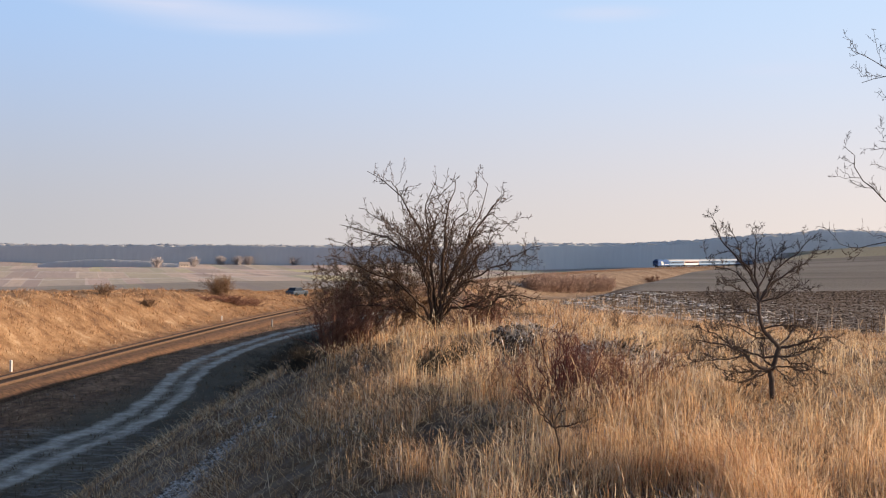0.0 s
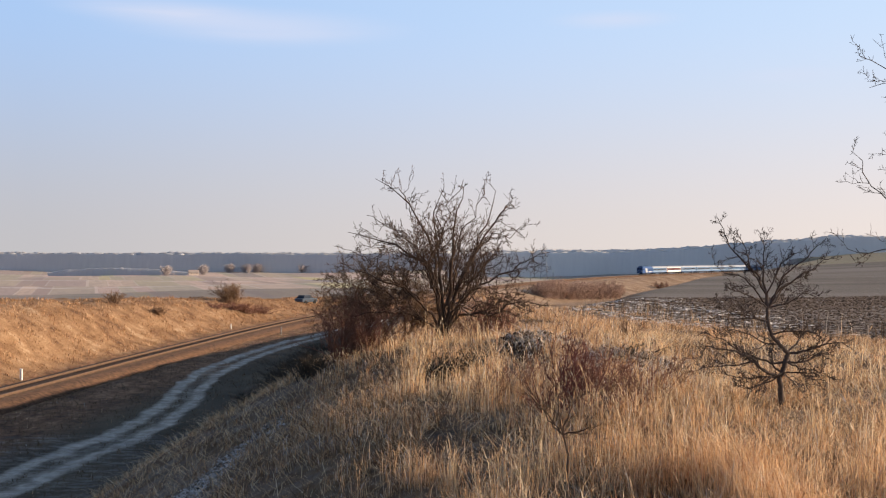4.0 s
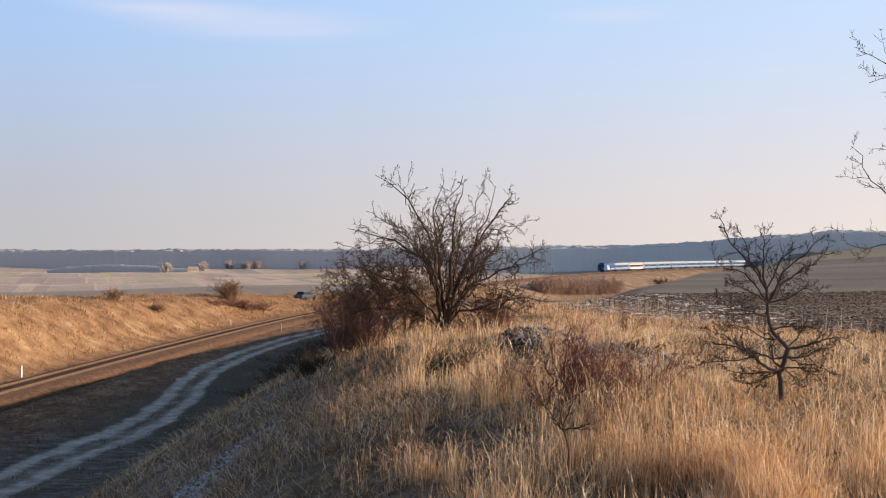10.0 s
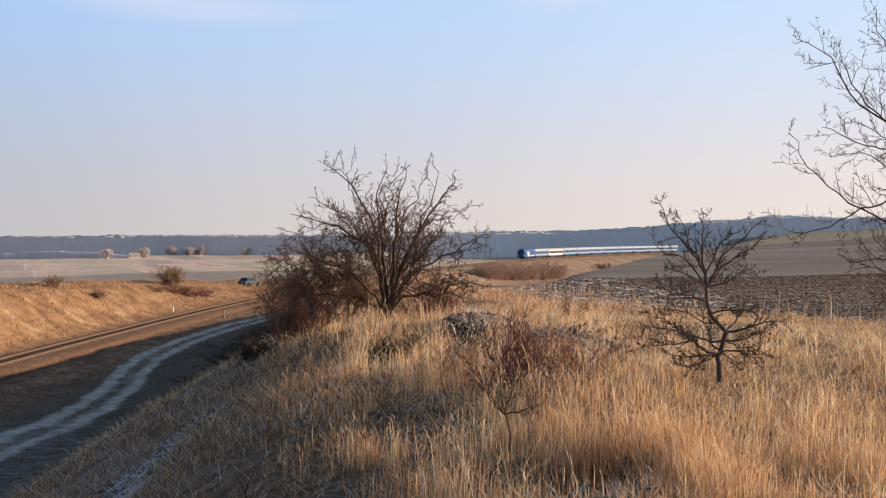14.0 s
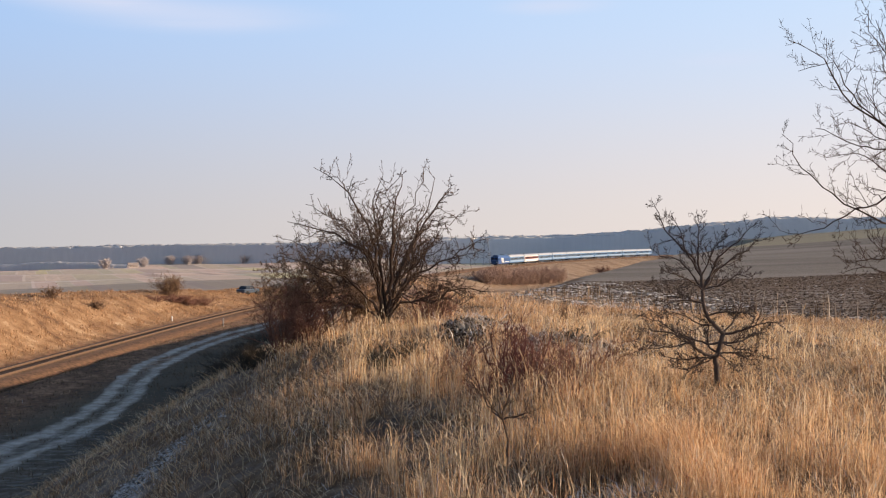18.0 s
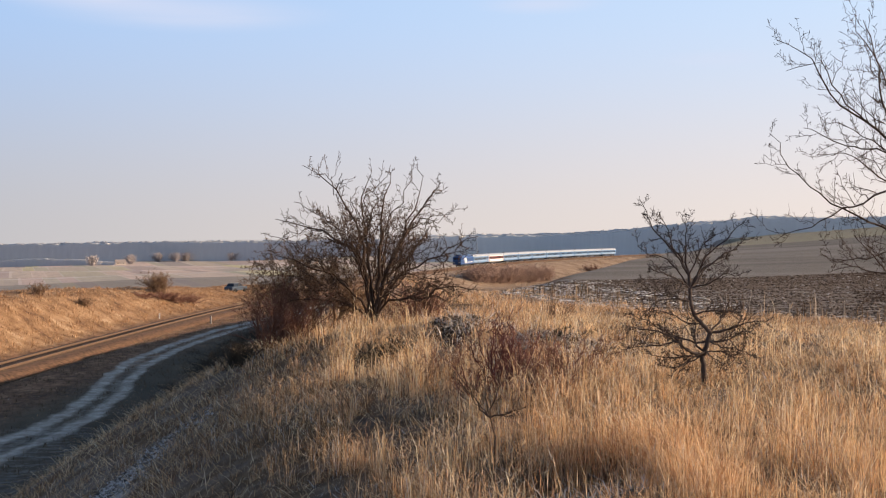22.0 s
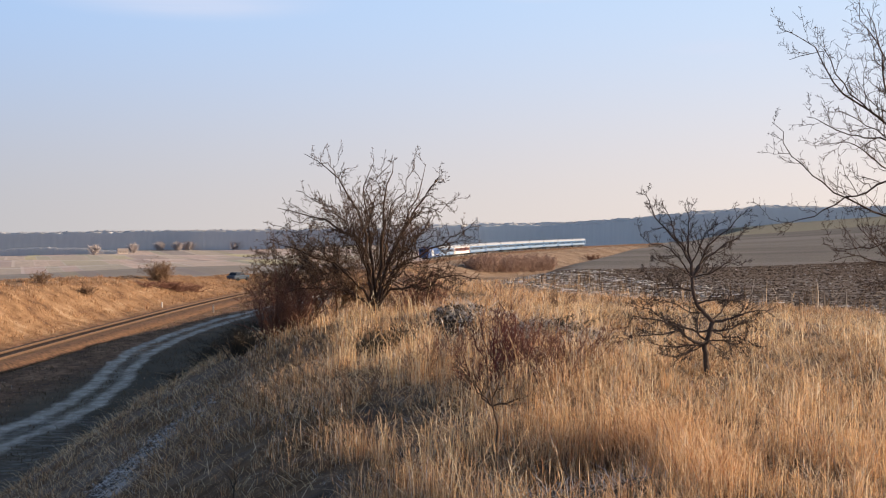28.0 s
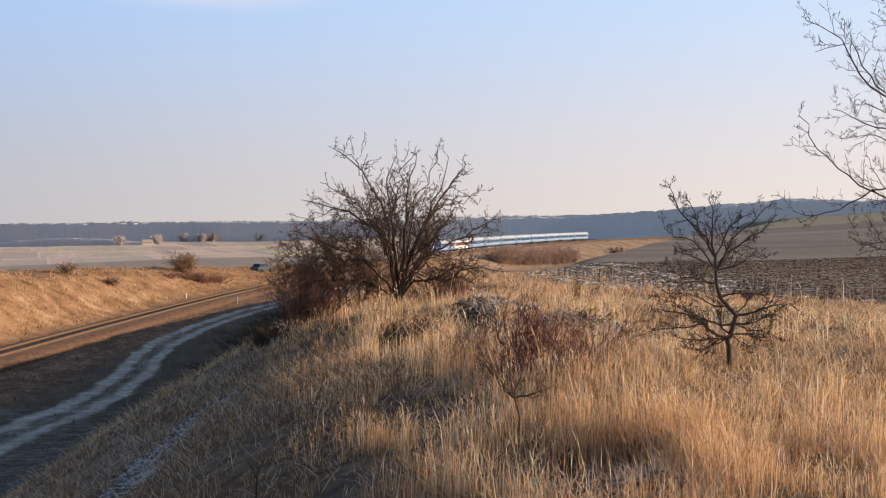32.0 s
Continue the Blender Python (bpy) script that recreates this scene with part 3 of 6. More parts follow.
def box(bm, c, s, bevel=0.0):
    made = bmesh.ops.create_cube(bm, size=1.0, matrix=Matrix.Translation(c) @ Matrix.Diagonal((*s, 1)))
    if bevel:
        edges = list({e for v in made["verts"] for e in v.link_edges})
        bmesh.ops.bevel(bm, geom=edges, offset=bevel, segments=2, affect="EDGES", profile=0.5)
    return bm


def beam(bm, p, q, w):
    p, q = Vector(p), Vector(q)
    turn = (q - p).to_track_quat("Z", "Y").to_matrix().to_4x4()
    bmesh.ops.create_cube(bm, size=1.0, matrix=Matrix.Translation((p + q) / 2) @ turn @ Matrix.Diagonal((w, w, (q - p).length, 1)))
    return bm


def rod(bm, p, q, r1, r2=None, sides=8):
    p, q = Vector(p), Vector(q)
    turn = (q - p).to_track_quat("Z", "Y").to_matrix().to_4x4()
    bmesh.ops.create_cone(bm, cap_ends=True, segments=sides, radius1=r1, radius2=r1 if r2 is None else r2, depth=(q - p).length,
                          matrix=Matrix.Translation((p + q) / 2) @ turn)
    return bm


def stand(x, y, rz=0.0, sink=0.0):
    return pose(x, y, float(ground_z(x, y)) - sink, 0, 0, rz)


# ---------------------------------------------------------------- railway

BALLAST_MAT = plain("ballast_stone", (0.125, 0.070, 0.043), 0.95, vary=0.38, scale=3)
RAIL_MAT = plain("rusty_rail", (0.15, 0.095, 0.065), 0.6, 0.1, 0.2, 6)
SLEEPER_MAT = plain("brown_sleepers", (0.085, 0.056, 0.040), 0.9, vary=0.25, scale=2)


def sweep_track(section, s_from, s_to, step):
    """A closed cross-section (across, up) carried along the railway."""
    ss = np.arange(s_from, s_to, step)
    px, py = np.interp(ss, TRACK_S, TRACK[:, 0]), np.interp(ss, TRACK_S, TRACK[:, 1])
    dx, dy = np.interp(ss, TRACK_S, TRACK_DIR[:, 0]), np.interp(ss, TRACK_S, TRACK_DIR[:, 1])
    zz = rail_z(py)
    n, k = len(ss), len(section)
    verts = np.zeros((n, k, 3))
    for i, (a, h) in enumerate(section):
        verts[:, i] = np.c_[px + a * dy, py - a * dx, zz + h]
    idx = np.arange(n * k).reshape(n, k)
    nx = np.roll(idx, -1, axis=1)
    quads = np.stack([idx[:-1], nx[:-1], nx[1:], idx[1:]], -1).reshape(-1, 4)
    return verts.reshape(-1, 3), quads


def build_railway():
    verts, quads = sweep_track([(-2.9, -0.75), (-1.75, -0.17), (1.75, -0.17), (2.9, -0.75)], 330, 1450, 2.0)
    bed = new("ballast_bed", fast_mesh("ballast_bed", verts, quads, np.zeros((0, 3), int), BALLAST_MAT))
    tagged(bed, "brown stone ballast bed under the single railway track", "ballast", kind="structure")
    track = thing("railway_track", Matrix(), "single rusty railway track on grey sleepers curving away", "railway track")
    for side in (-0.755, 0.755):
        sec = [(side - 0.036, -0.02), (side - 0.036, 0.0), (side + 0.036, 0.0), (side + 0.036, -0.02), (side + 0.012, -0.05), (side + 0.07, -0.16), (side - 0.07, -0.16), (side - 0.012, -0.05)]
        verts, quads = sweep_track(sec, 330, 1450, 2.0)
        part_mesh("rail", fast_mesh("rail", verts, quads, np.zeros((0, 3), int), RAIL_MAT), track)
    ss = np.arange(390, 1000, 0.62)
    px, py = np.interp(ss, TRACK_S, TRACK[:, 0]), np.interp(ss, TRACK_S, TRACK[:, 1])
    dx, dy = np.interp(ss, TRACK_S, TRACK_DIR[:, 0]), np.interp(ss, TRACK_S, TRACK_DIR[:, 1])
    corner = [(a, b, h) for h in (-0.30, -0.155) for a, b in ((-1.3, -0.125), (1.3, -0.125), (1.3, 0.125), (-1.3, 0.125))]
    verts = np.stack([np.c_[px + a * dy + b * dx, py - a * dx + b * dy, rail_z(py) + h] for a, b, h in corner], 1)
    base = np.arange(len(ss))[:, None, None] * 8
    cube = np.array([(0, 1, 5, 4), (1, 2, 6, 5), (2, 3, 7, 6), (3, 0, 4, 7), (4, 5, 6, 7)])
    quads = (base + cube[None]).reshape(-1, 4)
    sl = part_mesh("sleeper_bed", fast_mesh("sleeper_bed", verts.reshape(-1, 3), quads, np.zeros((0, 3), int), SLEEPER_MAT), track, "rows of weathered grey sleepers")
    sl["kind"] = "stuff"


build_railway()

# ---------------------------------------------------------------- train

BLUE_DARK = plain("dark_blue_paint", (0.028, 0.065, 0.16), 0.4, vary=0.15, scale=1.2)
LOCO_BLUE = plain("deep_blue_paint", (0.03, 0.085, 0.25), 0.4, vary=0.15, scale=1.2)
BLUE_PALE = plain("pale_blue_paint", (0.26, 0.36, 0.52), 0.35, vary=0.15, scale=1.2)
# coach blue lightened in the colour itself for the haze between
COACH_BLUE = plain("hazed_blue_paint", (0.11, 0.23, 0.44), 0.35, vary=0.15, scale=1.2)
WHITE = plain("white_paint", (0.78, 0.78, 0.78), 0.4, vary=0.08, scale=1.5)
ROOF = plain("silver_roof", (0.34, 0.37, 0.42), 0.6, 0.0, 0.14, 0.8)
GREY_BLUE = plain("grey_blue_paint", (0.17, 0.25, 0.38), 0.4, vary=0.15, scale=1.2)
RED = plain("red_paint", (0.24, 0.075, 0.07), 0.4, vary=0.15, scale=1.2)
DARK_GLASS = plain("dark_window_glass", (0.03, 0.035, 0.045), 0.12, vary=0.1)
RUNNING_GEAR = plain("grimy_running_gear", (0.035, 0.033, 0.032), 0.8, vary=0.25)
LAMP_GLASS = plain("lamp_glass", (0.75, 0.72, 0.62), 0.2, vary=0.05)


def hull(section, length, taper=0.0):
    """A long body with the given half cross-section (y, z), closed at both ends."""
    bm = bmesh.new()
    full = list(section) + [(-a, b) for a, b in reversed(section)]
    rings = []
    for x, k in ((-length / 2, 1 - taper), (-length / 2 + 0.25, 1.0), (length / 2 - 0.25, 1.0), (length / 2, 1 - taper)):
        rings.append([bm.verts.new((x, a * k, b)) for a, b in full])
    for r0, r1 in zip(rings, rings[1:]):
        for i in range(len(full)):
            j = (i + 1) % len(full)
            bm.faces.new((r0[i], r1[i], r1[j], r0[j]))
    bm.faces.new(rings[0])
    bm.faces.new(list(reversed(rings[-1])))
    bmesh.ops.recalc_face_normals(bm, faces=bm.faces)
    return bm


def bogie(parent, x):
    frame_ob = part("bogie", box(bmesh.new(), (x, 0, 0.62), (0.6, 1.7, 0.3), 0.03), RUNNING_GEAR, parent)
    for side in (-0.95, 0.95):
        part("side_frame", box(bmesh.new(), (x, side, 0.55), (3.2, 0.18, 0.28), 0.03), RUNNING_GEAR, frame_ob)
    for dx in (-1.25, 1.25):
        bm = rod(bmesh.new(), (x + dx, -0.82, 0.46), (x + dx, -0.68, 0.46), 0.46, sides=16)
        rod(bm, (x + dx, 0.68, 0.46), (x + dx, 0.82, 0.46), 0.46, sides=16)
        rod(bm, (x + dx, -0.8, 0.46), (x + dx, 0.8, 0.46), 0.08)
        part("wheelset", bm, RUNNING_GEAR, frame_ob)


def build_coach(length, body_mat, band_mat, stripe_mat, label):
    coach = thing("railway_coach", Matrix(), label, "railway coach", "coaches of the train")
    L = length - 0.5
    part("body", hull([(1.30, 0.95), (1.42, 1.15), (1.42, 3.15)], L), body_mat, coach)
    part("roof", hull([(1.42, 3.152), (1.36, 3.45), (1.10, 3.78), (0.6, 3.98), (0.0, 4.05)], L - 0.1), ROOF, coach, "bright silver roof")
    part("underframe", box(bmesh.new(), (0, 0, 0.78), (L * 0.45, 2.0, 0.5), 0.05), RUNNING_GEAR, coach)
    for side in (-1, 1):
        part("window_band", box(bmesh.new(), (0, side * 1.425, 2.42), (L - 2.6, 0.02, 1.05)), band_mat, coach)
        part("stripe", box(bmesh.new(), (0, side * 1.425, 1.55), (L - 0.6, 0.016, 0.5)), stripe_mat, coach)
        n = 10
        for i in range(n):
            x = (i - (n - 1) / 2) * (L - 4.6) / (n - 1)
            part("window", box(bmesh.new(), (x, side * 1.44, 2.42), (1.25, 0.03, 0.85)), DARK_GLASS, coach)
        for x in (-L / 2 + 0.75, L / 2 - 0.75):
            door = part("door", box(bmesh.new(), (x, side * 1.435, 2.05), (0.8, 0.03, 2.0)), band_mat, coach)
            part("pane", box(bmesh.new(), (x, side * 1.452, 2.5), (0.45, 0.016, 0.7)), DARK_GLASS, door)
    for x in (-L / 2 + 0.1, L / 2 - 0.1):
        part("gangway", box(bmesh.new(), (x + math.copysign(0.22, x), 0, 2.2), (0.5, 1.3, 2.3), 0.05), RUNNING_GEAR, coach)
    for x in (-L / 2 + 3.6, L / 2 - 3.6):
        bogie(coach, x)
    part("roof_vent", box(bmesh.new(), (L * 0.28, 0, 4.07), (1.4, 0.6, 0.2), 0.05), RUNNING_GEAR, coach)
    return coach


def build_locomotive(length):
    loco = thing("locomotive", Matrix(), "blue diesel locomotive with a white slanted panel behind its cab", "locomotive")
    L = length - 0.6
    part("body", hull([(1.36, 0.85), (1.46, 1.1), (1.46, 3.1), (1.30, 3.55)], L), LOCO_BLUE, loco)
    part("roof", hull([(1.30, 3.552), (1.0, 3.95), (0.5, 4.18), (0.0, 4.22)], L - 2.6), BLUE_DARK, loco, "dark blue roof")
    part("underframe", box(bmesh.new(), (0, 0, 0.72), (5.6, 2.4, 0.7), 0.08), RUNNING_GEAR, loco)
    for end in (-1, 1):
        x = end * L / 2
        nose = bmesh.new()
        box(nose, (x - end * 0.1, 0, 1.6), (0.7, 2.7, 1.2), 0.12)
        part("nose", nose, BLUE_DARK, loco)
        for side in (-1, 1):
            part("windscreen", box(bmesh.new(), (x + end * 0.012, side * 0.62, 2.85), (0.05, 1.05, 0.75)), DARK_GLASS, loco)
            part("headlamp", rod(bmesh.new(), (x + end * 0.24, side * 0.95, 1.55), (x + end * 0.29, side * 0.95, 1.55), 0.14, sides=12), LAMP_GLASS, loco)
            part("buffer", rod(bmesh.new(), (x + end * 0.2, side * 0.88, 1.05), (x + end * 0.72, side * 0.88, 1.05), 0.12, 0.2, 12), RUNNING_GEAR, loco)
    for side in (-1, 1):
        # slanted white panel behind the leading cab
        bm = bmesh.new()
        bm.faces.new([bm.verts.new((L / 2 + a, side * 1.475, b)) for a, b in ((-8.6, 1.15), (-5.2, 1.15), (-4.0, 3.1), (-7.4, 3.1))])
        bmesh.ops.solidify(bm, geom=bm.faces[:], thickness=0.02)
        part("white_panel", bm, WHITE, loco, "slanted white panel")
        part("cab_window", box(bmesh.new(), (L / 2 - 1.1, side * 1.47, 2.7), (0.9, 0.03, 0.7)), DARK_GLASS, loco)
        part("grille", box(bmesh.new(), (-3.6, side * 1.47, 2.55), (7.0, 0.03, 0.7)), BLUE_DARK, loco)
        part("waist_stripe", box(bmesh.new(), (-4.4, side * 1.47, 1.5), (6.4, 0.02, 0.22)), WHITE, loco)
    for x in (-L / 2 + 3.6, L / 2 - 3.6):
        bogie(loco, x)
    part("roof_fan", rod(bmesh.new(), (-2.2, 0, 4.2), (-2.2, 0, 4.34), 0.7, sides=16), RUNNING_GEAR, loco)
    return loco


LOCO_LEN, COACH_LEN = 17.0, 22.0


def track_point(s):
    x, y = np.interp(s, TRACK_S, TRACK[:, 0]), np.interp(s, TRACK_S, TRACK[:, 1])
    return Vector((float(x), float(y), float(rail_z(y))))


def on_track(s, span):
    """The pose of a vehicle whose two bogies stand span apart round s; it heads towards smaller s."""
    a, b = track_point(s - span / 2), track_point(s + span / 2)
    way = a - b
    return Matrix.Translation((a + b) / 2) @ pose(0, 0, 0, 0, -math.degrees(math.asin(way.z / way.length)), math.degrees(math.atan2(way.y, way.x)))


def build_train():
    loco = build_locomotive(LOCO_LEN)
    looks = [(COACH_BLUE, GREY_BLUE, BLUE_PALE, "blue passenger coach with a pale stripe and silver roof"),
             (WHITE, RED, WHITE, "white passenger coach with a red window band"),
             (GREY_BLUE, COACH_BLUE, BLUE_PALE, "grey-blue passenger coach with a pale stripe and silver roof")]
    kinds = [build_coach(COACH_LEN, *k) for k in looks]
    train = [(loco, LOCO_LEN / 2, 9.2)]
    order = [0, 1, 0, 0, 0, 2, 2, 2, 2, 2]
    used = set()
    for i, k in enumerate(order):
        coach = kinds[k] if k not in used else copy_thing(kinds[k], Matrix())
        used.add(k)
        train.append((coach, LOCO_LEN + COACH_LEN * (i + 0.5), 16.4))
    return train


TRAIN = build_train()


def front_at(t):
    """How far along the railway the head of the train stands; it slows a little in the curve."""
    return 1012.5 - 10.05 * t + 0.03 * t * t


# ---------------------------------------------------------------- bare trees and shrubs


def tubes(name, limbs, mat, sides=5):
    """One mesh of tapered tubes, each a line of points with radii, or a stack of such lines."""
    verts, quads, count = [], [], 0
    ang = np.linspace(0, 2 * math.pi, sides, endpoint=False)
    ca, sa = np.cos(ang)[:, None], np.sin(ang)[:, None]
    for pts, rad in limbs:
        if pts.ndim == 2:
            pts, rad = pts[None], rad[None]
        m, n = rad.shape
        t = np.gradient(pts, axis=1)
        t /= np.linalg.norm(t, axis=-1, keepdims=True) + 1e-9
        a = np.cross(t, np.array([0.31, 0.87, 0.38]))
        a /= np.linalg.norm(a, axis=-1, keepdims=True) + 1e-9
        b = np.cross(t, a)
        ring = pts[:, :, None] + (a[:, :, None] * ca + b[:, :, None] * sa) * rad[:, :, None, None]
        verts.append(ring.reshape(-1, 3))
        idx = count + np.arange(m * n * sides).reshape(m, n, sides)
        nx = np.roll(idx, -1, axis=2)
        quads.append(np.stack([idx[:, :-1], nx[:, :-1], nx[:, 1:], idx[:, 1:]], -1).reshape(-1, 4))
        count += m * n * sides
    return fast_mesh(name, np.vstack(verts), np.vstack(quads), np.zeros((0, 3), int), mat, True)


def crooked(rng, a, b, bow, wiggle, n):
    """A line from a to b that sags or bows and wanders as it goes."""
    a, b = np.array(a, float), np.array(b, float)
    u = np.linspace(0, 1, n)[:, None]
    pts = a + (b - a) * u + np.array([0, 0, 1.0]) * bow * (u * (1 - u)) * 4
    length = np.linalg.norm(b - a)
    steps = rng.normal(0, wiggle * length / n, (n, 3)).cumsum(0)
    steps -= u * steps[-1]
    steps[0] = 0
    return pts + steps


def winding(rng, way, wiggle, n):
    """A smooth line past a few way points, a little crooked."""
    w = np.array(way, float)
    s = np.r_[0, np.cumsum(np.linalg.norm(np.diff(w, axis=0), axis=1))]
    u = np.linspace(0, s[-1], n)
    pts = np.stack([np.interp(u, s, w[:, k]) for k in range(3)], 1)
    pts[1:-1] = pts[1:-1] * 0.5 + (pts[:-2] + pts[2:]) * 0.25
    steps = rng.normal(0, wiggle * s[-1] / n, (n, 3))
    steps[0] = 0
    return pts + steps


def unit(v):
    return v / (np.linalg.norm(v, axis=-1, keepdims=True) + 1e-9)


def sprout(rng, limb, count, reach, lift, out, depth, lean=0.75, zig=0.22, start=0.2, min_r=0.0022, spur=0.045, gap=0.1):
    """Zigzag shoots along a limb, twigs along these, and short thorny spurs on all of them."""
    pts, rad, reach = limb[0][None], limb[1][None], np.array([reach])
    bearers = []
    for level in range(depth):
        m, n = rad.shape
        along = np.cumsum(np.linalg.norm(np.diff(pts, axis=1), axis=-1), axis=1)
        along = np.concatenate([np.zeros((m, 1)), along], 1) / along[:, -1:]
        u = start + (1.0 - start) * (np.arange(count)[None] + rng.rand(m, count)) / count
        i = np.clip((along[:, None] < u[..., None]).sum(-1), 1, n - 1)
        row = np.arange(m)[:, None]
        w = ((u - along[row, i - 1]) / (along[row, i] - along[row, i - 1] + 1e-9))[..., None]
        p = pts[row, i - 1] * (1 - w) + pts[row, i] * w
        r0 = np.clip((rad[row, i - 1] * (1 - w[..., 0]) + rad[row, i] * w[..., 0]) * 0.7, min_r, 0.011 if level == 0 else 0.005 + min_r * 0.4)
        t = unit(pts[row, i] - pts[row, i - 1])
        side = rng.normal(0, 1, t.shape)
        side = unit(side - t * (side * t).sum(-1, keepdims=True))
        turn = np.radians(rng.uniform(26, 70, u.shape))[..., None]
        d = unit(t * np.cos(turn) * (0.6 + 0.6 * lean) + side * np.sin(turn) + np.array([0, 0, lift])).reshape(-1, 3)
        length = (reach[:, None] * (0.4 + 0.6 * rng.rand(m, count) ** 1.4) * (1.15 - 0.64 * u)).ravel()
        k = (7 if level == 0 else 5) if min_r < 0.01 else 4
        v = np.linspace(0, 1, k)
        kink = rng.normal(0, 1, (m * count, k, 3)) * (0.6 + 0.8 * (np.arange(k) % 2))[None, :, None] * (zig * length / k)[:, None, None]
        kink = kink * 0.75 + np.cumsum(kink, axis=1) * 0.45
        kink[:, 0] = 0
        arc = (lift * 0.6 + rng.normal(0, 0.16, (m * count, 1))) * length[:, None] * v[None] ** 2
        pts = p.reshape(-1, 1, 3) + d[:, None] * length[:, None, None] * v[None, :, None] + kink
        pts[..., 2] += arc
        rad = r0.reshape(-1, 1) + (min_r * 0.7 - r0.reshape(-1, 1)) * v[None] ** 0.7
        rad = np.maximum(rad, min_r * 0.7)
        out.append((pts, rad))
        bearers.append((pts, rad, length))
        reach, count, start = length * 0.55, max(3, int(count * 0.6)), 0.12
    for pts, rad, length in bearers:
        m, n = rad.shape
        c = max(2, int(np.mean(length) / gap)) if min_r < 0.01 else 3
        i = rng.randint(1, n, (m, c))
        row = np.arange(m)[:, None]
        w = rng.rand(m, c, 1)
        p = (pts[row, i - 1] * (1 - w) + pts[row, i] * w).reshape(-1, 3)
        t = unit(pts[row, i] - pts[row, i - 1]).reshape(-1, 3)
        d = unit(rng.normal(0, 1, t.shape) + t * 0.5 + np.array([0, 0, 0.25]))
        ln = spur * rng.uniform(0.25, 1.2, len(p))
        thorn = p[:, None] + d[:, None] * ln[:, None, None] * np.array([0.0, 1.0])[None, :, None]
        out.append((thorn, np.tile([min_r * 0.95, min_r * 0.6], (len(p), 1))))


def bowed(rng, p, tangent, end, n, zig):
    """A bough that leaves p along the stem's own way and swings out to its end, crooked at every node."""
    p, end = np.array(p, float), np.array(end, float)
    reach = np.linalg.norm(end - p)
    c = p + unit(tangent) * reach * 0.5
    v = np.linspace(0, 1, n)[:, None]
    pts = p * (1 - v) ** 2 + c * 2 * v * (1 - v) + end * v ** 2
    kink = rng.normal(0, zig * reach / n, (n, 3))
    kink[0] = 0
    return pts + kink


def hawthorn(name, seed, m, stems, label, mat, twig_mat, category="bush", r0=0.04, shoots=12, reach=0.9, depth=2, lift=0.35, trunk=None, group="", min_r=0.0024, zig=0.25, trunk_name="trunk", boughs=(), lean=0.75):
    """A bare thorny bush or tree: crooked main limbs, side shoots, twigs."""
    rng = np.random.RandomState(seed)
    tree = thing(name, m, label, category, group)
    if trunk:
        pts = crooked(rng, (0, 0, -0.25), trunk[-1], 0, 0.12, 4) if len(trunk) == 1 else np.vstack([[0, 0, -0.25], *[np.array(p, float) for p in trunk]])
        fine_u = np.linspace(0, len(pts) - 1, len(pts) * 4)
        pts = np.stack([np.interp(fine_u, np.arange(len(pts)), pts[:, k]) for k in range(3)], 1) + rng.normal(0, r0 * 0.12, (len(fine_u), 3))
        rad = np.linspace(r0 * 1.2, r0 * 0.62, len(pts))
        part_mesh(trunk_name, tubes(trunk_name, [(pts, rad)], mat, 8), tree)
        trunk_line = pts
    twigs, mains = [], []
    for stem in stems:
        at, end, bow, k = stem
        a = np.array([0, 0, -0.2]) + rng.normal(0, 0.075, 3) * np.array([1, 1, 0]) if at is None else np.array([np.interp(at, np.linspace(0, 1, len(trunk_line)), trunk_line[:, j]) for j in range(3)])
        n = 12
        pts = winding(rng, [a, *end], 0.13, n + 4) if isinstance(end, list) else crooked(rng, a, end, bow, 0.3, n)
        n = len(pts)
        rad = np.linspace(r0 * k, max(min_r * 1.1, r0 * k * 0.1), n)
        part_mesh("limb", tubes("limb", [(pts, rad)], mat, 6), tree)
        mains.append((pts, rad))
        if boughs:
            sprout(rng, (pts, rad), shoots, reach * 0.8, lift, twigs, depth, lean, zig * 1.15, start=0.35, min_r=min_r)
        else:
            sprout(rng, (pts, rad), shoots, reach, lift, twigs, depth, lean, zig * 1.15, min_r=min_r)
    for end in boughs:
        # a bough leaves the stem that points most nearly its way
        pts, rad = min(mains, key=lambda q: np.linalg.norm(q[0][-1] - np.array(end)))
        i = rng.randint(len(pts) // 4, len(pts) * 4 // 5)
        line = bowed(rng, pts[i], pts[i + 1] - pts[i - 1], end, 12, zig * 2.2)
        thick = np.linspace(rad[i] * 0.62, min_r * 1.1, 12)
        part_mesh("bough", tubes("bough", [(line, thick)], mat, 5), tree)
        sprout(rng, (line, thick), shoots, reach, lift, twigs, depth, lean, zig * 1.15, min_r=min_r)
    part_mesh("crown", tubes("crown", twigs, twig_mat, 3), tree)["kind"] = "stuff"
    return tree


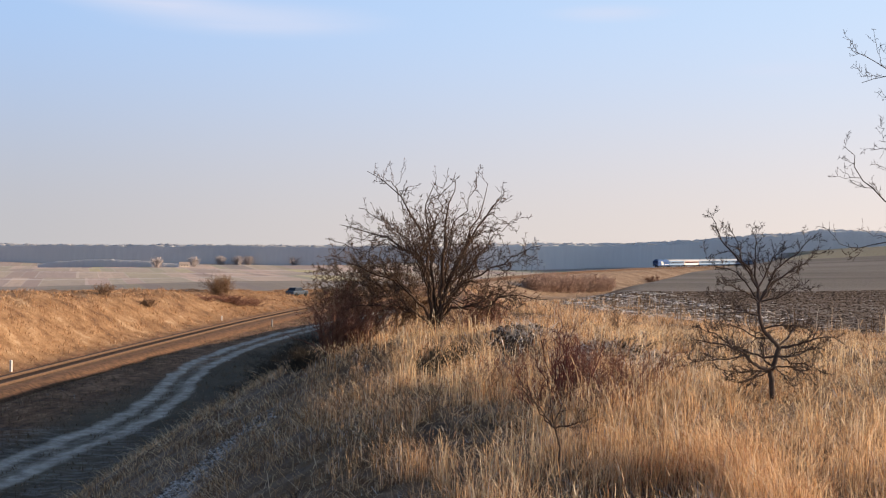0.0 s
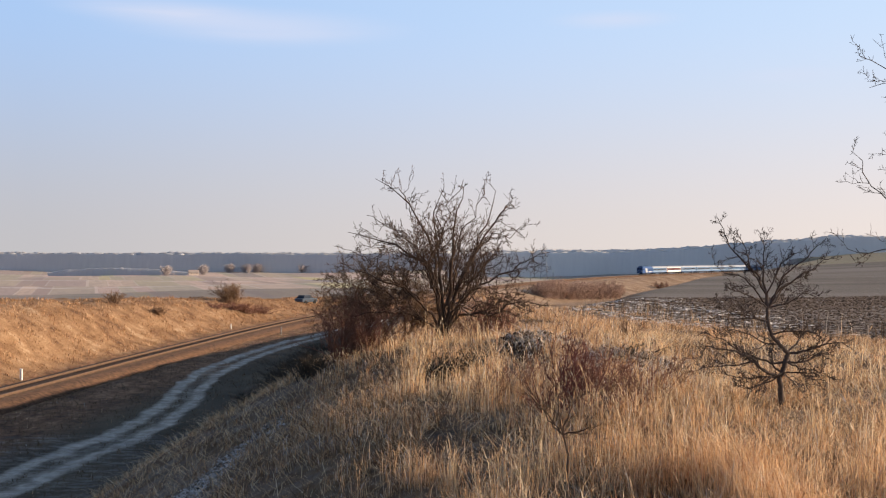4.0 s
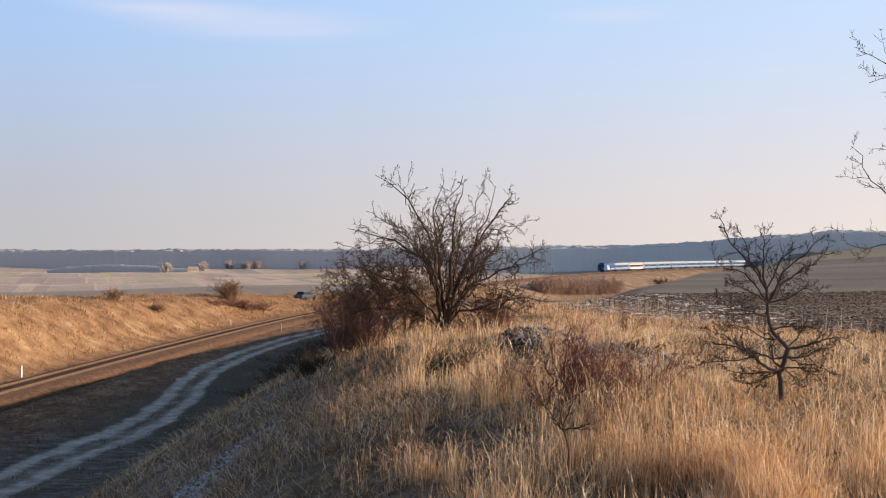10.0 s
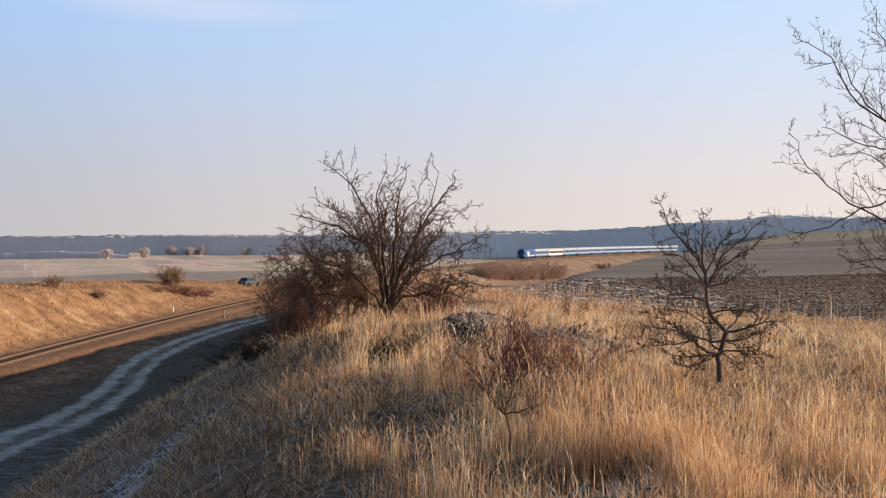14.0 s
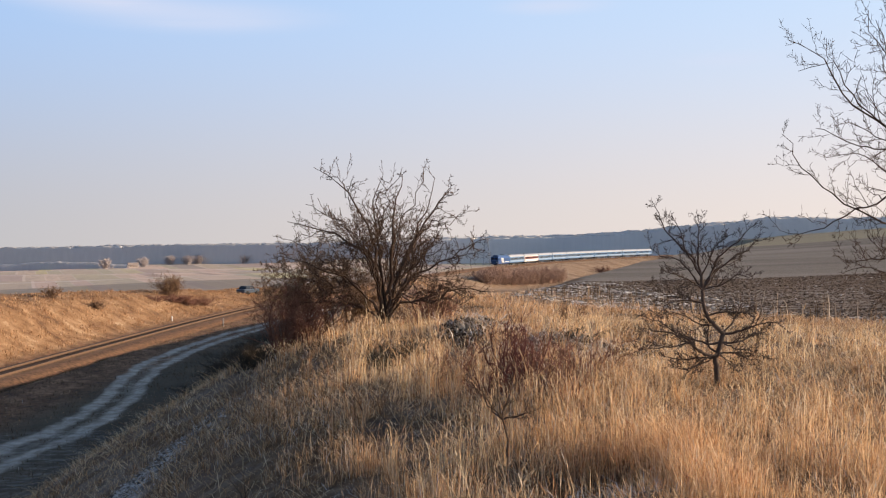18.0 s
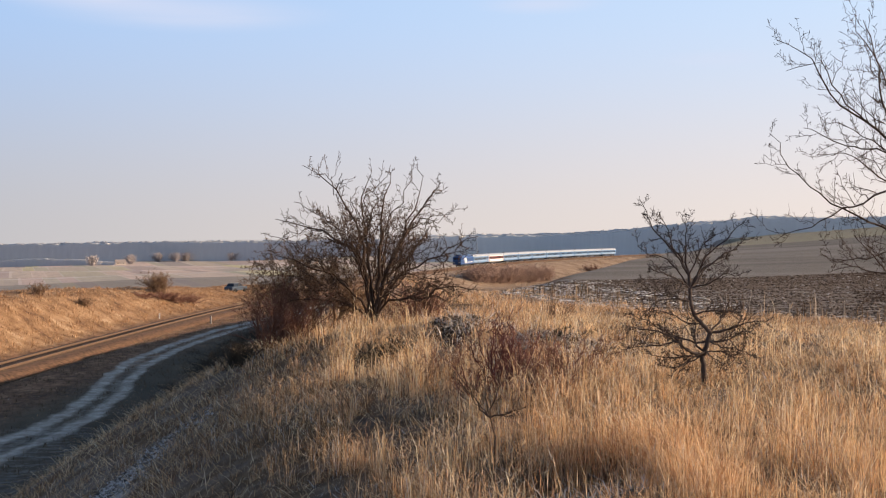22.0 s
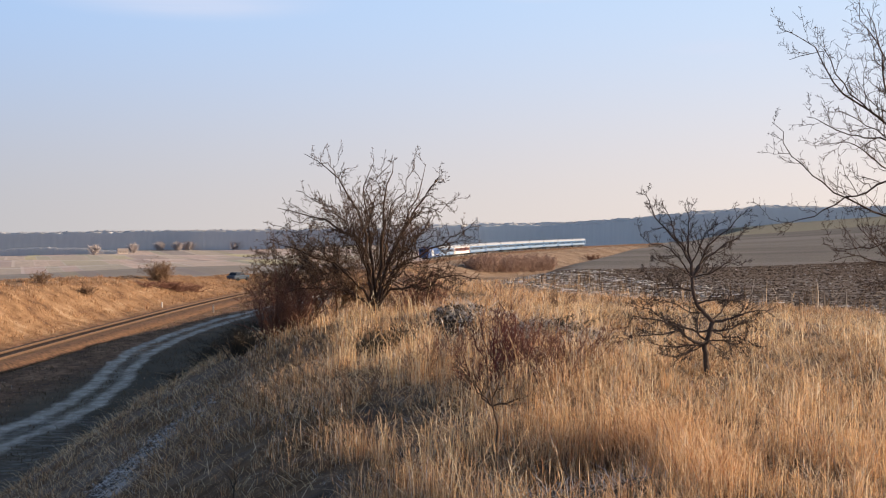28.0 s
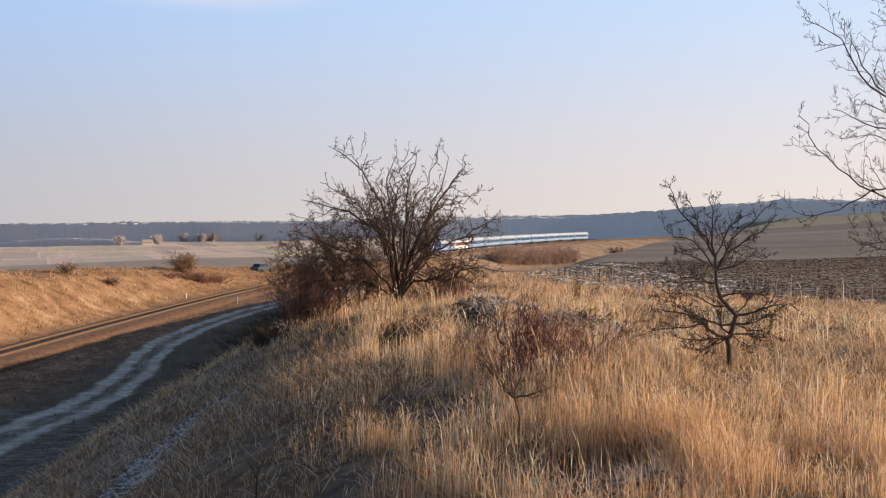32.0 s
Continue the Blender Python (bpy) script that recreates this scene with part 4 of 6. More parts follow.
def thicket(name, seed, m, size, count, label, mat, r0=0.012, reach=0.35, depth=1, spread=0.8, min_r=0.003, shoots=7):
    """A low dense shrub of many stems from the ground."""
    rng = np.random.RandomState(seed)
    bush = thing(name, m, label, "shrub")
    stems, twigs = [], []
    for _ in range(count):
        ax, ay = rng.uniform(-1, 1, 2) * spread
        a = np.array([ax * size[0] * 0.6, ay * size[1] * 0.6, -0.1])
        k = math.sqrt(max(0.0, 1 - 0.75 * (ax * ax + ay * ay)))
        end = np.array([(ax + 0.45 * rng.normal()) * size[0], (ay + 0.45 * rng.normal()) * size[1], size[2] * k * rng.uniform(0.55, 1.05)])
        pts = crooked(rng, a, end, 0.1 * size[2], 0.3, 8)
        rad = np.linspace(r0, r0 * 0.3, 8)
        stems.append((pts, rad))
        sprout(rng, (pts, rad), shoots, reach * size[2], 0.3, twigs, depth, zig=0.4, min_r=min_r, spur=reach * size[2] * 0.35, gap=reach * size[2] * 0.16)
    part_mesh("framework", tubes("framework", stems, mat, 4), bush)
    part_mesh("crown", tubes("crown", twigs, mat, 3), bush)["kind"] = "stuff"
    return bush


def build_trees():
    # the spreading hawthorn on the crest
    rng = np.random.RandomState(4)
    stems = [(None, [(-0.02, 0, 0.55), (-0.21, 0.1, 1.81), (-0.74, 0.1, 2.69), (-1.27, 0.15, 2.98)], 0, 1.3), (None, [(0.1, 0, 0.7), (0.18, -0.1, 1.37), (0.18, -0.15, 2.1), (0.41, -0.2, 2.86)], 0, 1.4),
             (None, [(0.12, 0.1, 0.5), (0.23, 0.1, 0.98), (0.67, 0.2, 1.9), (1.30, 0.3, 2.68)], 0, 1.3), (None, [(0.15, 0, 0.5), (0.32, -0.1, 0.88), (0.96, -0.2, 1.22), (1.89, -0.3, 1.72)], 0, 1.0),
             (None, [(0.14, -0.1, 0.45), (0.4, -0.2, 0.54), (0.96, -0.3, 0.58), (1.49, -0.3, 0.82), (2.08, -0.3, 0.7)], 0, 0.85), (None, [(-0.05, 0, 0.5), (-0.07, 0, 0.88), (-0.26, 0.1, 1.51), (-1.09, 0.2, 1.86), (-1.79, 0.2, 2.06)], 0, 1.2),
             (None, [(0, 0.1, 0.6), (-0.1, 0.2, 1.5), (-0.25, 0.3, 2.3), (-0.05, 0.3, 2.85)], 0, 1.2), (None, [(0.1, 0.2, 0.6), (0.4, 0.3, 1.5), (0.8, 0.4, 2.2), (0.95, 0.5, 2.8)], 0, 1.1),
             (None, [(-0.1, -0.1, 0.4), (-0.5, -0.3, 0.9), (-1.2, -0.4, 1.25), (-1.85, -0.4, 1.4)], 0, 0.9), (None, [(-0.1, -0.1, 0.3), (-0.5, -0.4, 0.55), (-1.1, -0.5, 0.6), (-1.55, -0.5, 0.5)], 0, 0.7),
             (None, [(0.05, 0.3, 0.6), (0.1, 0.8, 1.3), (0.2, 1.2, 2.2)], 0, 0.9), (None, [(0, -0.3, 0.6), (-0.2, -0.8, 1.3), (-0.4, -1.1, 2.1)], 0, 0.9), (None, [(0.2, -0.3, 0.6), (0.6, -0.8, 1.2), (1.0, -1.1, 1.7)], 0, 0.9)]
    boughs = [(-1.0, 0.2, 2.95), (0.0, 0.1, 2.95), (0.37, 0.3, 2.92), (1.34, 0.1, 2.72), (1.55, 0.5, 2.3), (1.45, -0.1, 2.1), (1.8, 0.2, 1.5), (1.7, -0.4, 0.62), (1.5, -0.3, 0.5), (-1.75, -0.2, 1.75), (-1.8, 0.2, 1.5), (-1.4, 0.1, 2.4), (0.7, 0.2, 2.9)]
    for k in range(64):
        th, q = radians(2 + 176 * (k + 0.5) / 64 + rng.normal(0, 4)), rng.uniform(0.5, 0.97)
        boughs.append((0.05 + 1.55 * math.cos(th) * q, rng.normal(0, 0.8), 0.5 + 2.1 * math.sin(th) * q))
    hawthorn("hawthorn_bush", 5, stand(-1.33, 20.6), stems, "large bare hawthorn bush with crooked thorny stems on the grassy crest", BARK, BARK, r0=0.037, shoots=8, reach=0.74, depth=2, lift=0.1, min_r=0.0044, boughs=boughs, lean=0.75, zig=0.2)
    stems = [(None, (-0.9, 0.0, 0.9), 0.25, 1.0), (None, (-0.3, 0.3, 1.3), 0.2, 1.0), (None, (0.3, -0.3, 1.2), 0.2, 1.0), (None, (0.7, 0.2, 0.8), 0.2, 1.0), (None, (-0.3, -0.5, 0.9), 0.2, 1.0)]
    boughs = []
    for k in range(74):
        th, q = radians(4 + 172 * (k + 0.5) / 74), rng.uniform(0.4, 1.0)
        boughs.append((-0.2 + 1.55 * math.cos(th) * q, rng.normal(0, 0.6), 0.15 + 1.85 * math.sin(th) * q))
    hawthorn("bramble_bush", 8, stand(-2.35, 21.4), stems, "dense dark bare bush leaning beside the hawthorn", BARK_BROWN, BARK_BROWN, r0=0.022, shoots=10, reach=0.62, depth=2, lift=0.0, min_r=0.0038, boughs=boughs)
    thicket("russet_shrub", 11, stand(-2.95, 20.4, sink=0.05), (0.72, 0.7, 1.2), 80, "russet brown bare shrub on the slope beside the road", BARK_RED, r0=0.012, reach=0.42, depth=1)
    thicket("dark_shrub", 12, stand(-3.6, 19.8, sink=0.05), (0.28, 0.5, 0.5), 60, "dark evergreen-looking bramble at the foot of the shrubs", BARK_DARK, r0=0.014, reach=0.4)
    thicket("russet_shrub", 13, stand(-0.55, 24.5), (0.75, 0.7, 1.1), 60, "russet brown bare shrub behind the hawthorn", BARK_RED, r0=0.011, reach=0.4)
    # the small crooked tree
    hawthorn("thorn_tree", 21, stand(2.91, 12.6), [
        (1.0, [(-0.284, 0.01, 1.46), (-0.387, 0.02, 1.59), (-0.511, 0.03, 1.7), (-0.581, 0.03, 1.83), (-0.658, 0.04, 1.98), (-0.709, 0.05, 2.1)], 0, 0.55),
        (1.0, [(-0.284, -0.01, 1.43), (-0.366, -0.03, 1.55), (-0.413, -0.04, 1.76), (-0.516, -0.05, 1.94)], 0, 0.42),
        (1.0, [(-0.196, 0.03, 1.36), (-0.206, 0.05, 1.53), (-0.193, 0.08, 1.76), (-0.191, 0.1, 1.9)], 0, 0.5),
        (0.909, [(-0.077, -0.02, 1.26), (-0.026, -0.04, 1.46), (0.103, -0.06, 1.56), (0.258, -0.08, 1.7), (0.439, -0.1, 1.89)], 0, 0.5),
        (0.909, [(-0.072, 0.02, 1.29), (0.103, 0.03, 1.43), (0.258, 0.05, 1.51), (0.387, 0.07, 1.57), (0.477, 0.08, 1.66), (0.568, 0.1, 1.68)], 0, 0.5),
        (0.909, [(-0.31, 0.04, 1.34), (-0.413, 0.07, 1.46), (-0.593, 0.11, 1.48), (-0.722, 0.15, 1.59)], 0, 0.42),
        (0.818, [(-0.335, 0.07, 1.02), (-0.542, 0.13, 1.04), (-0.722, 0.2, 1.21)], 0, 0.36),
        (0.818, [(-0.361, -0.07, 1.01), (-0.568, -0.13, 0.99), (-0.748, -0.2, 0.82)], 0, 0.34),
        (0.909, [(0.077, -0.07, 1.19), (0.181, -0.13, 1.29), (0.297, -0.2, 1.26)], 0, 0.38),
        (0.909, [(-0.077, 0.07, 1.17), (0.052, 0.15, 1.39), (0.206, 0.22, 1.39), (0.335, 0.3, 1.46)], 0, 0.36),
        (0.909, [(-0.284, -0.1, 1.21), (-0.49, -0.2, 1.29), (-0.697, -0.3, 1.35)], 0, 0.36),
        (1.0, [(-0.129, -0.07, 1.39), (-0.052, -0.13, 1.61), (0.103, -0.2, 1.73)], 0, 0.36),
        (0.273, [(-0.206, -0.03, 0.42), (-0.361, -0.06, 0.57), (-0.49, -0.09, 0.63), (-0.671, -0.12, 0.67), (-0.929, -0.15, 0.71)], 0, 0.72),
        (0.273, [(-0.232, -0.06, 0.44), (-0.361, -0.12, 0.55), (-0.542, -0.18, 0.5), (-0.722, -0.24, 0.5), (-0.98, -0.3, 0.47)], 0, 0.55),
        (0.273, [(-0.258, 0.08, 0.35), (-0.413, 0.17, 0.32), (-0.568, 0.25, 0.36)], 0, 0.45),
        (0.455, [(-0.09, 0.06, 0.5), (-0.284, 0.12, 0.57), (-0.439, 0.18, 0.62), (-0.645, 0.24, 0.77), (-0.877, 0.3, 0.82)], 0, 0.5),
        (0.545, [(0.206, -0.03, 0.64), (0.361, -0.05, 0.7), (0.49, -0.08, 0.75), (0.658, -0.1, 0.75)], 0, 0.62),
        (0.455, [(0.232, 0.07, 0.52), (0.413, 0.13, 0.59), (0.593, 0.2, 0.64)], 0, 0.55),
        (0.545, [(0.155, 0.07, 0.72), (0.258, 0.15, 0.84), (0.335, 0.22, 0.87), (0.464, 0.3, 0.78)], 0, 0.45),
        (0.727, [(0, -0.08, 0.87), (0.206, -0.17, 0.88), (0.348, -0.25, 0.85)], 0, 0.42),
        (0.364, [(0.181, -0.07, 0.42), (0.284, -0.13, 0.35), (0.4, -0.2, 0.35)], 0, 0.42),
        (0.636, [(-0.193, 0.07, 0.72), (-0.335, 0.13, 0.82), (-0.542, 0.2, 0.87)], 0, 0.36),
        (0.364, [(-0.103, 0.03, 0.47), (-0.116, 0.05, 0.62), (-0.077, 0.08, 0.72), (-0.155, 0.1, 0.79)], 0, 0.5),
        (0.364, [(-0.155, -0.13, 0.37), (-0.31, -0.27, 0.3), (-0.439, -0.4, 0.23)], 0, 0.36),
        (0.455, [(0.155, -0.13, 0.47), (0.258, -0.27, 0.47), (0.464, -0.4, 0.38)], 0, 0.36),
        (0.364, [(0.103, 0.13, 0.33), (0.258, 0.27, 0.25), (0.335, 0.4, 0.23)], 0, 0.3),
        (0.273, [(-0.232, 0, 0.28), (-0.361, 0, 0.23), (-0.49, 0, 0.25)], 0, 0.34)],
        "small crooked bare thorn tree standing in dry grass", BARK_PALE, BARK_PALE, "tree", 0.028, 10, 0.35, 2, 0.1, lean=0.6, zig=0.16,
        trunk=[(-0.005, 0, 0.03), (-0.021, 0, 0.25), (-0.039, 0, 0.36), (-0.005, 0, 0.41), (0.026, 0, 0.53), (0.052, 0, 0.62), (-0.039, 0, 0.72), (-0.124, 0, 0.82), (-0.165, 0, 0.97), (-0.168, 0, 1.12), (-0.181, 0, 1.26)], min_r=0.0028)
    # the larger tree at the edge of the grass
    big = [(0.69, [(-0.47, 0, 2.21), (-0.9, 0.05, 1.99), (-1.24, 0.05, 1.88), (-1.51, 0.1, 1.71), (-1.86, 0.1, 1.78)], 0, 0.36), (0.5, [(-0.5, 0.05, 1.72), (-0.86, 0.1, 1.9), (-1.38, 0.15, 2.27), (-1.57, 0.15, 2.42), (-1.67, 0.15, 2.7), (-1.78, 0.15, 2.85)], 0, 0.36),
           (0.78, [(-0.47, 0.2, 2.62), (-0.96, 0.3, 2.72), (-1.3, 0.4, 2.93)], 0, 0.32), (0.74, [(-0.47, 0, 2.7), (-1.06, 0.1, 3.16), (-1.17, 0.1, 3.37), (-1.33, 0.1, 3.7), (-1.72, 0.1, 3.85)], 0, 0.4), (0.76, [(-0.5, 0, 2.7), (-1.1, -0.1, 3.2), (-1.3, -0.15, 3.6), (-1.71, -0.2, 3.46)], 0, 0.3),
           (0.82, [(-0.52, -0.1, 2.85), (-0.66, -0.1, 3.23), (-0.69, -0.1, 3.77), (-0.86, -0.1, 4.04)], 0, 0.36), (0.52, [(-0.47, 0.1, 1.53), (-0.66, 0.1, 1.43), (-1.12, 0.15, 1.42)], 0, 0.3), (0.36, [(-0.47, -0.1, 1.16), (-0.66, -0.1, 1.4), (-0.95, -0.1, 1.7)], 0, 0.3), (0.66, [(-0.47, 0.3, 2.31), (-0.83, 0.4, 2.65), (-1.1, 0.5, 2.59)], 0, 0.3),
           (0.75, (-0.8, 0.2, 4.2), -0.05, 0.34), (0.9, (-0.3, -0.2, 4.7), 0.0, 0.34), (1.0, (0.3, 0.2, 4.9), 0.0, 0.4), (0.8, (1.1, 0.2, 4.1), 0.1, 0.4), (0.6, (1.5, -0.2, 3.2), 0.15, 0.4),
           (0.5, (1.4, 0.3, 2.1), 0.15, 0.36), (0.40, (-0.95, 0.5, 1.3), 0.0, 0.3), (0.36, (-0.9, -0.2, 1.05), 0.0, 0.28), (0.65, (-0.9, 0.6, 3.0), 0.0, 0.3), (0.85, (-0.6, 0.5, 3.9), 0.0, 0.3)]
    hawthorn("thorn_tree", 33, stand(5.40, 12.4), big, "tall bare hawthorn tree with long thorny branches at the field edge", BARK, BARK, "tree", 0.044, 11, 0.68, 2, 0.14, lean=0.6, zig=0.15,
             trunk=[(0.05, 0, 0.6), (-0.05, 0.05, 1.2), (0.02, 0, 1.9), (-0.05, 0.0, 2.6), (0, 0.0, 3.3)], min_r=0.0027)
    # sapling and small shrubs among the grass
    hawthorn("sapling", 41, stand(0.40, 9.35), [(1.0, (-0.24, 0.0, 0.72), 0, 0.8), (1.0, (0.1, 0.05, 0.80), 0, 0.8), (1.0, (0.22, -0.03, 0.54), 0, 0.7), (0.95, (-0.05, 0.1, 0.86), 0, 0.7), (1.0, (-0.34, 0.1, 0.8), 0, 0.6)],
             "thin bare sapling with a forked stem in the grass", BARK, BARK, "sapling", 0.011, 6, 0.26, 2, 0.4, trunk=[(0.01, 0, 0.15), (0.02, 0, 0.3), (-0.02, 0, 0.46)], min_r=0.002)
    for i, (x, y, w, h, n, mat, label) in enumerate([
            (0.66, 13.0, 0.34, 1.02, 24, BARK_CRIMSON, "reddish bare twiggy shrub growing from the dry grass"),
            (0.42, 12.2, 0.34, 0.6, 20, BARK_CRIMSON, "low reddish bare shrub in the dry grass"),
            (1.35, 13.2, 0.5, 0.55, 26, BARK_RED, "low brown bare shrub in the dry grass"),
            (-0.35, 13.6, 0.35, 0.5, 14, BARK_BROWN, "low brown bare shrub in the dry grass"),
            (-1.0, 12.8, 0.35, 0.45, 12, BARK_BROWN, "low brown bare shrub in the dry grass"),
            (1.75, 13.5, 0.4, 0.45, 12, BARK_BROWN, "low brown bare shrub in the dry grass"),
            (0.95, 14.2, 0.5, 0.6, 26, BARK_RED, "low reddish bare shrub in the dry grass"),
            (0.05, 14.4, 0.45, 0.55, 24, BARK_RED, "low reddish bare shrub in the dry grass"),
            (1.7, 14.6, 0.5, 0.5, 24, BARK_RED, "low reddish bare shrub in the dry grass"),
            (1.0, 12.0, 0.45, 0.5, 22, BARK_RED, "low reddish bare shrub in the dry grass"),
            (2.1, 21.5, 0.35, 0.6, 12, BARK_BROWN, "small bare shrub on the crest of the ridge")]):
        thicket("low_shrub", 60 + i, stand(x, y), (w, w * 0.8, h), n, label, mat, r0=0.0095, reach=0.4, depth=1, min_r=0.003, shoots=5)
    # dark clumps; the first two are added to stand for shaded holes
    for i, (x, y, w, h, n) in enumerate([(-1.08, 16.9, 0.24, 0.5, 44), (-0.68, 17.2, 0.24, 0.42, 40), (1.6, 16.9, 0.6, 0.2, 40), (2.4, 16.4, 0.6, 0.2, 40)]):
        thicket("dark_twig_clump", 170 + i, stand(x, y, sink=0.04), (w, w * 1.2, h), n, "low clump of dark twigs, added as a dark patch by the mound", BARK_DARK, r0=0.007, reach=0.5, depth=1, min_r=0.004, shoots=6)
    hawthorn("sapling", 47, stand(-1.98, 10.4), [(1.0, (-0.14, 0.0, 0.42), 0.03, 0.7), (1.0, (0.12, 0.05, 0.4), 0.03, 0.7), (1.0, (0.02, -0.08, 0.5), 0, 0.7)],
             "tiny bare thorny sapling on the shaded slope", BARK_DARK, BARK_DARK, "sapling", 0.010, 4, 0.16, 1, 0.4, trunk=[(0.0, 0, 0.1), (0.01, 0, 0.2)], min_r=0.0016)
    for i, (x, y, w, h) in enumerate([(-17.5, 88.0, 1.6, 0.9), (-16.5, 80.0, 1.3, 0.8), (-18.0, 97.0, 1.5, 0.8), (-15.0, 70.0, 1.1, 0.8), (-18.4, 106.0, 1.6, 0.9), (-15.6, 75.0, 1.2, 0.8), (-13.5, 58.0, 0.8, 0.6)]):
        thicket("bramble_patch", 140 + i, stand(x, y), (w, w * 1.6, h), 46, "low dark bramble patch on the shaded valley floor", BARK_DARK, r0=0.02, reach=0.45, depth=1, min_r=0.012, shoots=6)
    # shrubs on the far bank and on the railway embankment
    for i, (x, y, w, h, n, mat, label) in enumerate([
            (-39.3, 154.5, 1.7, 2.9, 90, BARK_BROWN, "rounded brown bare bush on top of the bank"),
            (-36.6, 152.0, 2.6, 1.3, 70, BARK_RED, "low russet bush on the bank slope"),
            (-38.0, 149.0, 2.2, 0.9, 50, BARK_RED, "low russet bush on the bank slope"),
            (-38.6, 144.0, 1.8, 0.7, 40, BARK_RED, "low russet bush on the bank slope"),
            (-35.6, 157.0, 2.2, 1.0, 50, BARK_RED, "low russet bush on the bank slope"),
            (-39.1, 122.0, 0.9, 0.9, 40, BARK_BROWN, "small brown bush on the bank slope"),
            (-42.3, 117.5, 1.0, 1.3, 30, BARK_BROWN, "small bare bush on top of the bank")]):
        thicket("bank_bush", 80 + i, stand(x, y), (w, w, h), n, label, mat, r0=0.03, reach=0.4, depth=1, min_r=0.018, shoots=7)
    stock = []
    for i in range(11):
        x, y = 8.5 + i * 2.6, 336 + i * 5.2
        m = stand(x, y, i * 47.0, 0.2)
        if i < 3:
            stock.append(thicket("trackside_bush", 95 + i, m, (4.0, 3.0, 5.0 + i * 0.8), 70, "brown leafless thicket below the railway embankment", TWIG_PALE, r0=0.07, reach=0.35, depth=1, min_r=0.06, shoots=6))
        else:
            copy_thing(stock[i % 3], m)
    thicket("trackside_bush", 110, stand(62.0, 478.0, sink=0.2), (4.6, 2.5, 3.6), 50, "rounded bare bush on the embankment slope", BARK_RED, r0=0.06, reach=0.35, depth=1, min_r=0.04, shoots=6)


build_trees()

# ---------------------------------------------------------------- dry grass


def blades(name, x, y, h, w, lean, bend, seed, mat, label, heads=0.0):
    """Bent tapering blades rooted on the ground, some with a seed head; one object for what nobody could count."""
    rng = np.random.RandomState(seed)
    n = len(x)
    z, _ = land(x, y)
    fa = rng.uniform(0, 2 * math.pi, n)
    la = rng.uniform(0, 2 * math.pi, n)
    ex, ey = np.cos(fa) * w / 2, np.sin(fa) * w / 2
    lx, ly = np.cos(la), np.sin(la)
    lb = la + rng.normal(0, 0.9, n)
    root = np.c_[x, y, z - 0.03]
    m = root + np.c_[lx * lean * h * 0.5, ly * lean * h * 0.5, h * 0.6]
    tip = root + np.c_[(lx * lean + np.cos(lb) * bend) * h, (ly * lean + np.sin(lb) * bend) * h, h * (1.0 - 0.45 * bend)]
    e = np.c_[ex, ey, np.zeros(n)]
    v = np.stack([root - e, root + e, m + e * 0.8, m - e * 0.8, tip], 1).reshape(-1, 3)
    k = np.arange(n)[:, None] * 5
    quads, tris = k + np.array([[0, 1, 2, 3]]), k + np.array([[3, 2, 4]])
    if heads:
        pick = np.flatnonzero(rng.rand(n) < heads)
        up = unit(tip[pick] - m[pick])
        ear = rng.uniform(0.05, 0.11, len(pick))[:, None]
        q = np.stack([tip[pick] - up * ear * 0.4, tip[pick] + e[pick] * 1.35, tip[pick] + up * ear, tip[pick] - e[pick] * 1.35], 1).reshape(-1, 3)
        quads = np.vstack([quads, len(v) + np.arange(len(q)).reshape(-1, 4)])
        v = np.vstack([v, q])
    me = fast_mesh(name, v, quads, tris, mat)
    return tagged(new(name, me), label, "grass", kind="stuff")


def tufted(rng, n_tufts, per, r0, r1, a0, a1, spread):
    """Blades in tufts, spread evenly over a sector of the ground."""
    r = np.sqrt(rng.uniform(r0 ** 2, r1 ** 2, n_tufts))
    a = np.radians(rng.uniform(a0, a1, n_tufts))
    tall = rng.uniform(0.55, 1.25, n_tufts)
    x, y = np.repeat(r * np.sin(a), per), np.repeat(r * np.cos(a), per)
    s = np.repeat(spread * rng.uniform(0.5, 1.5, n_tufts), per)
    return x + rng.normal(0, 1, len(x)) * s, y + rng.normal(0, 1, len(x)) * s, np.repeat(tall, per)


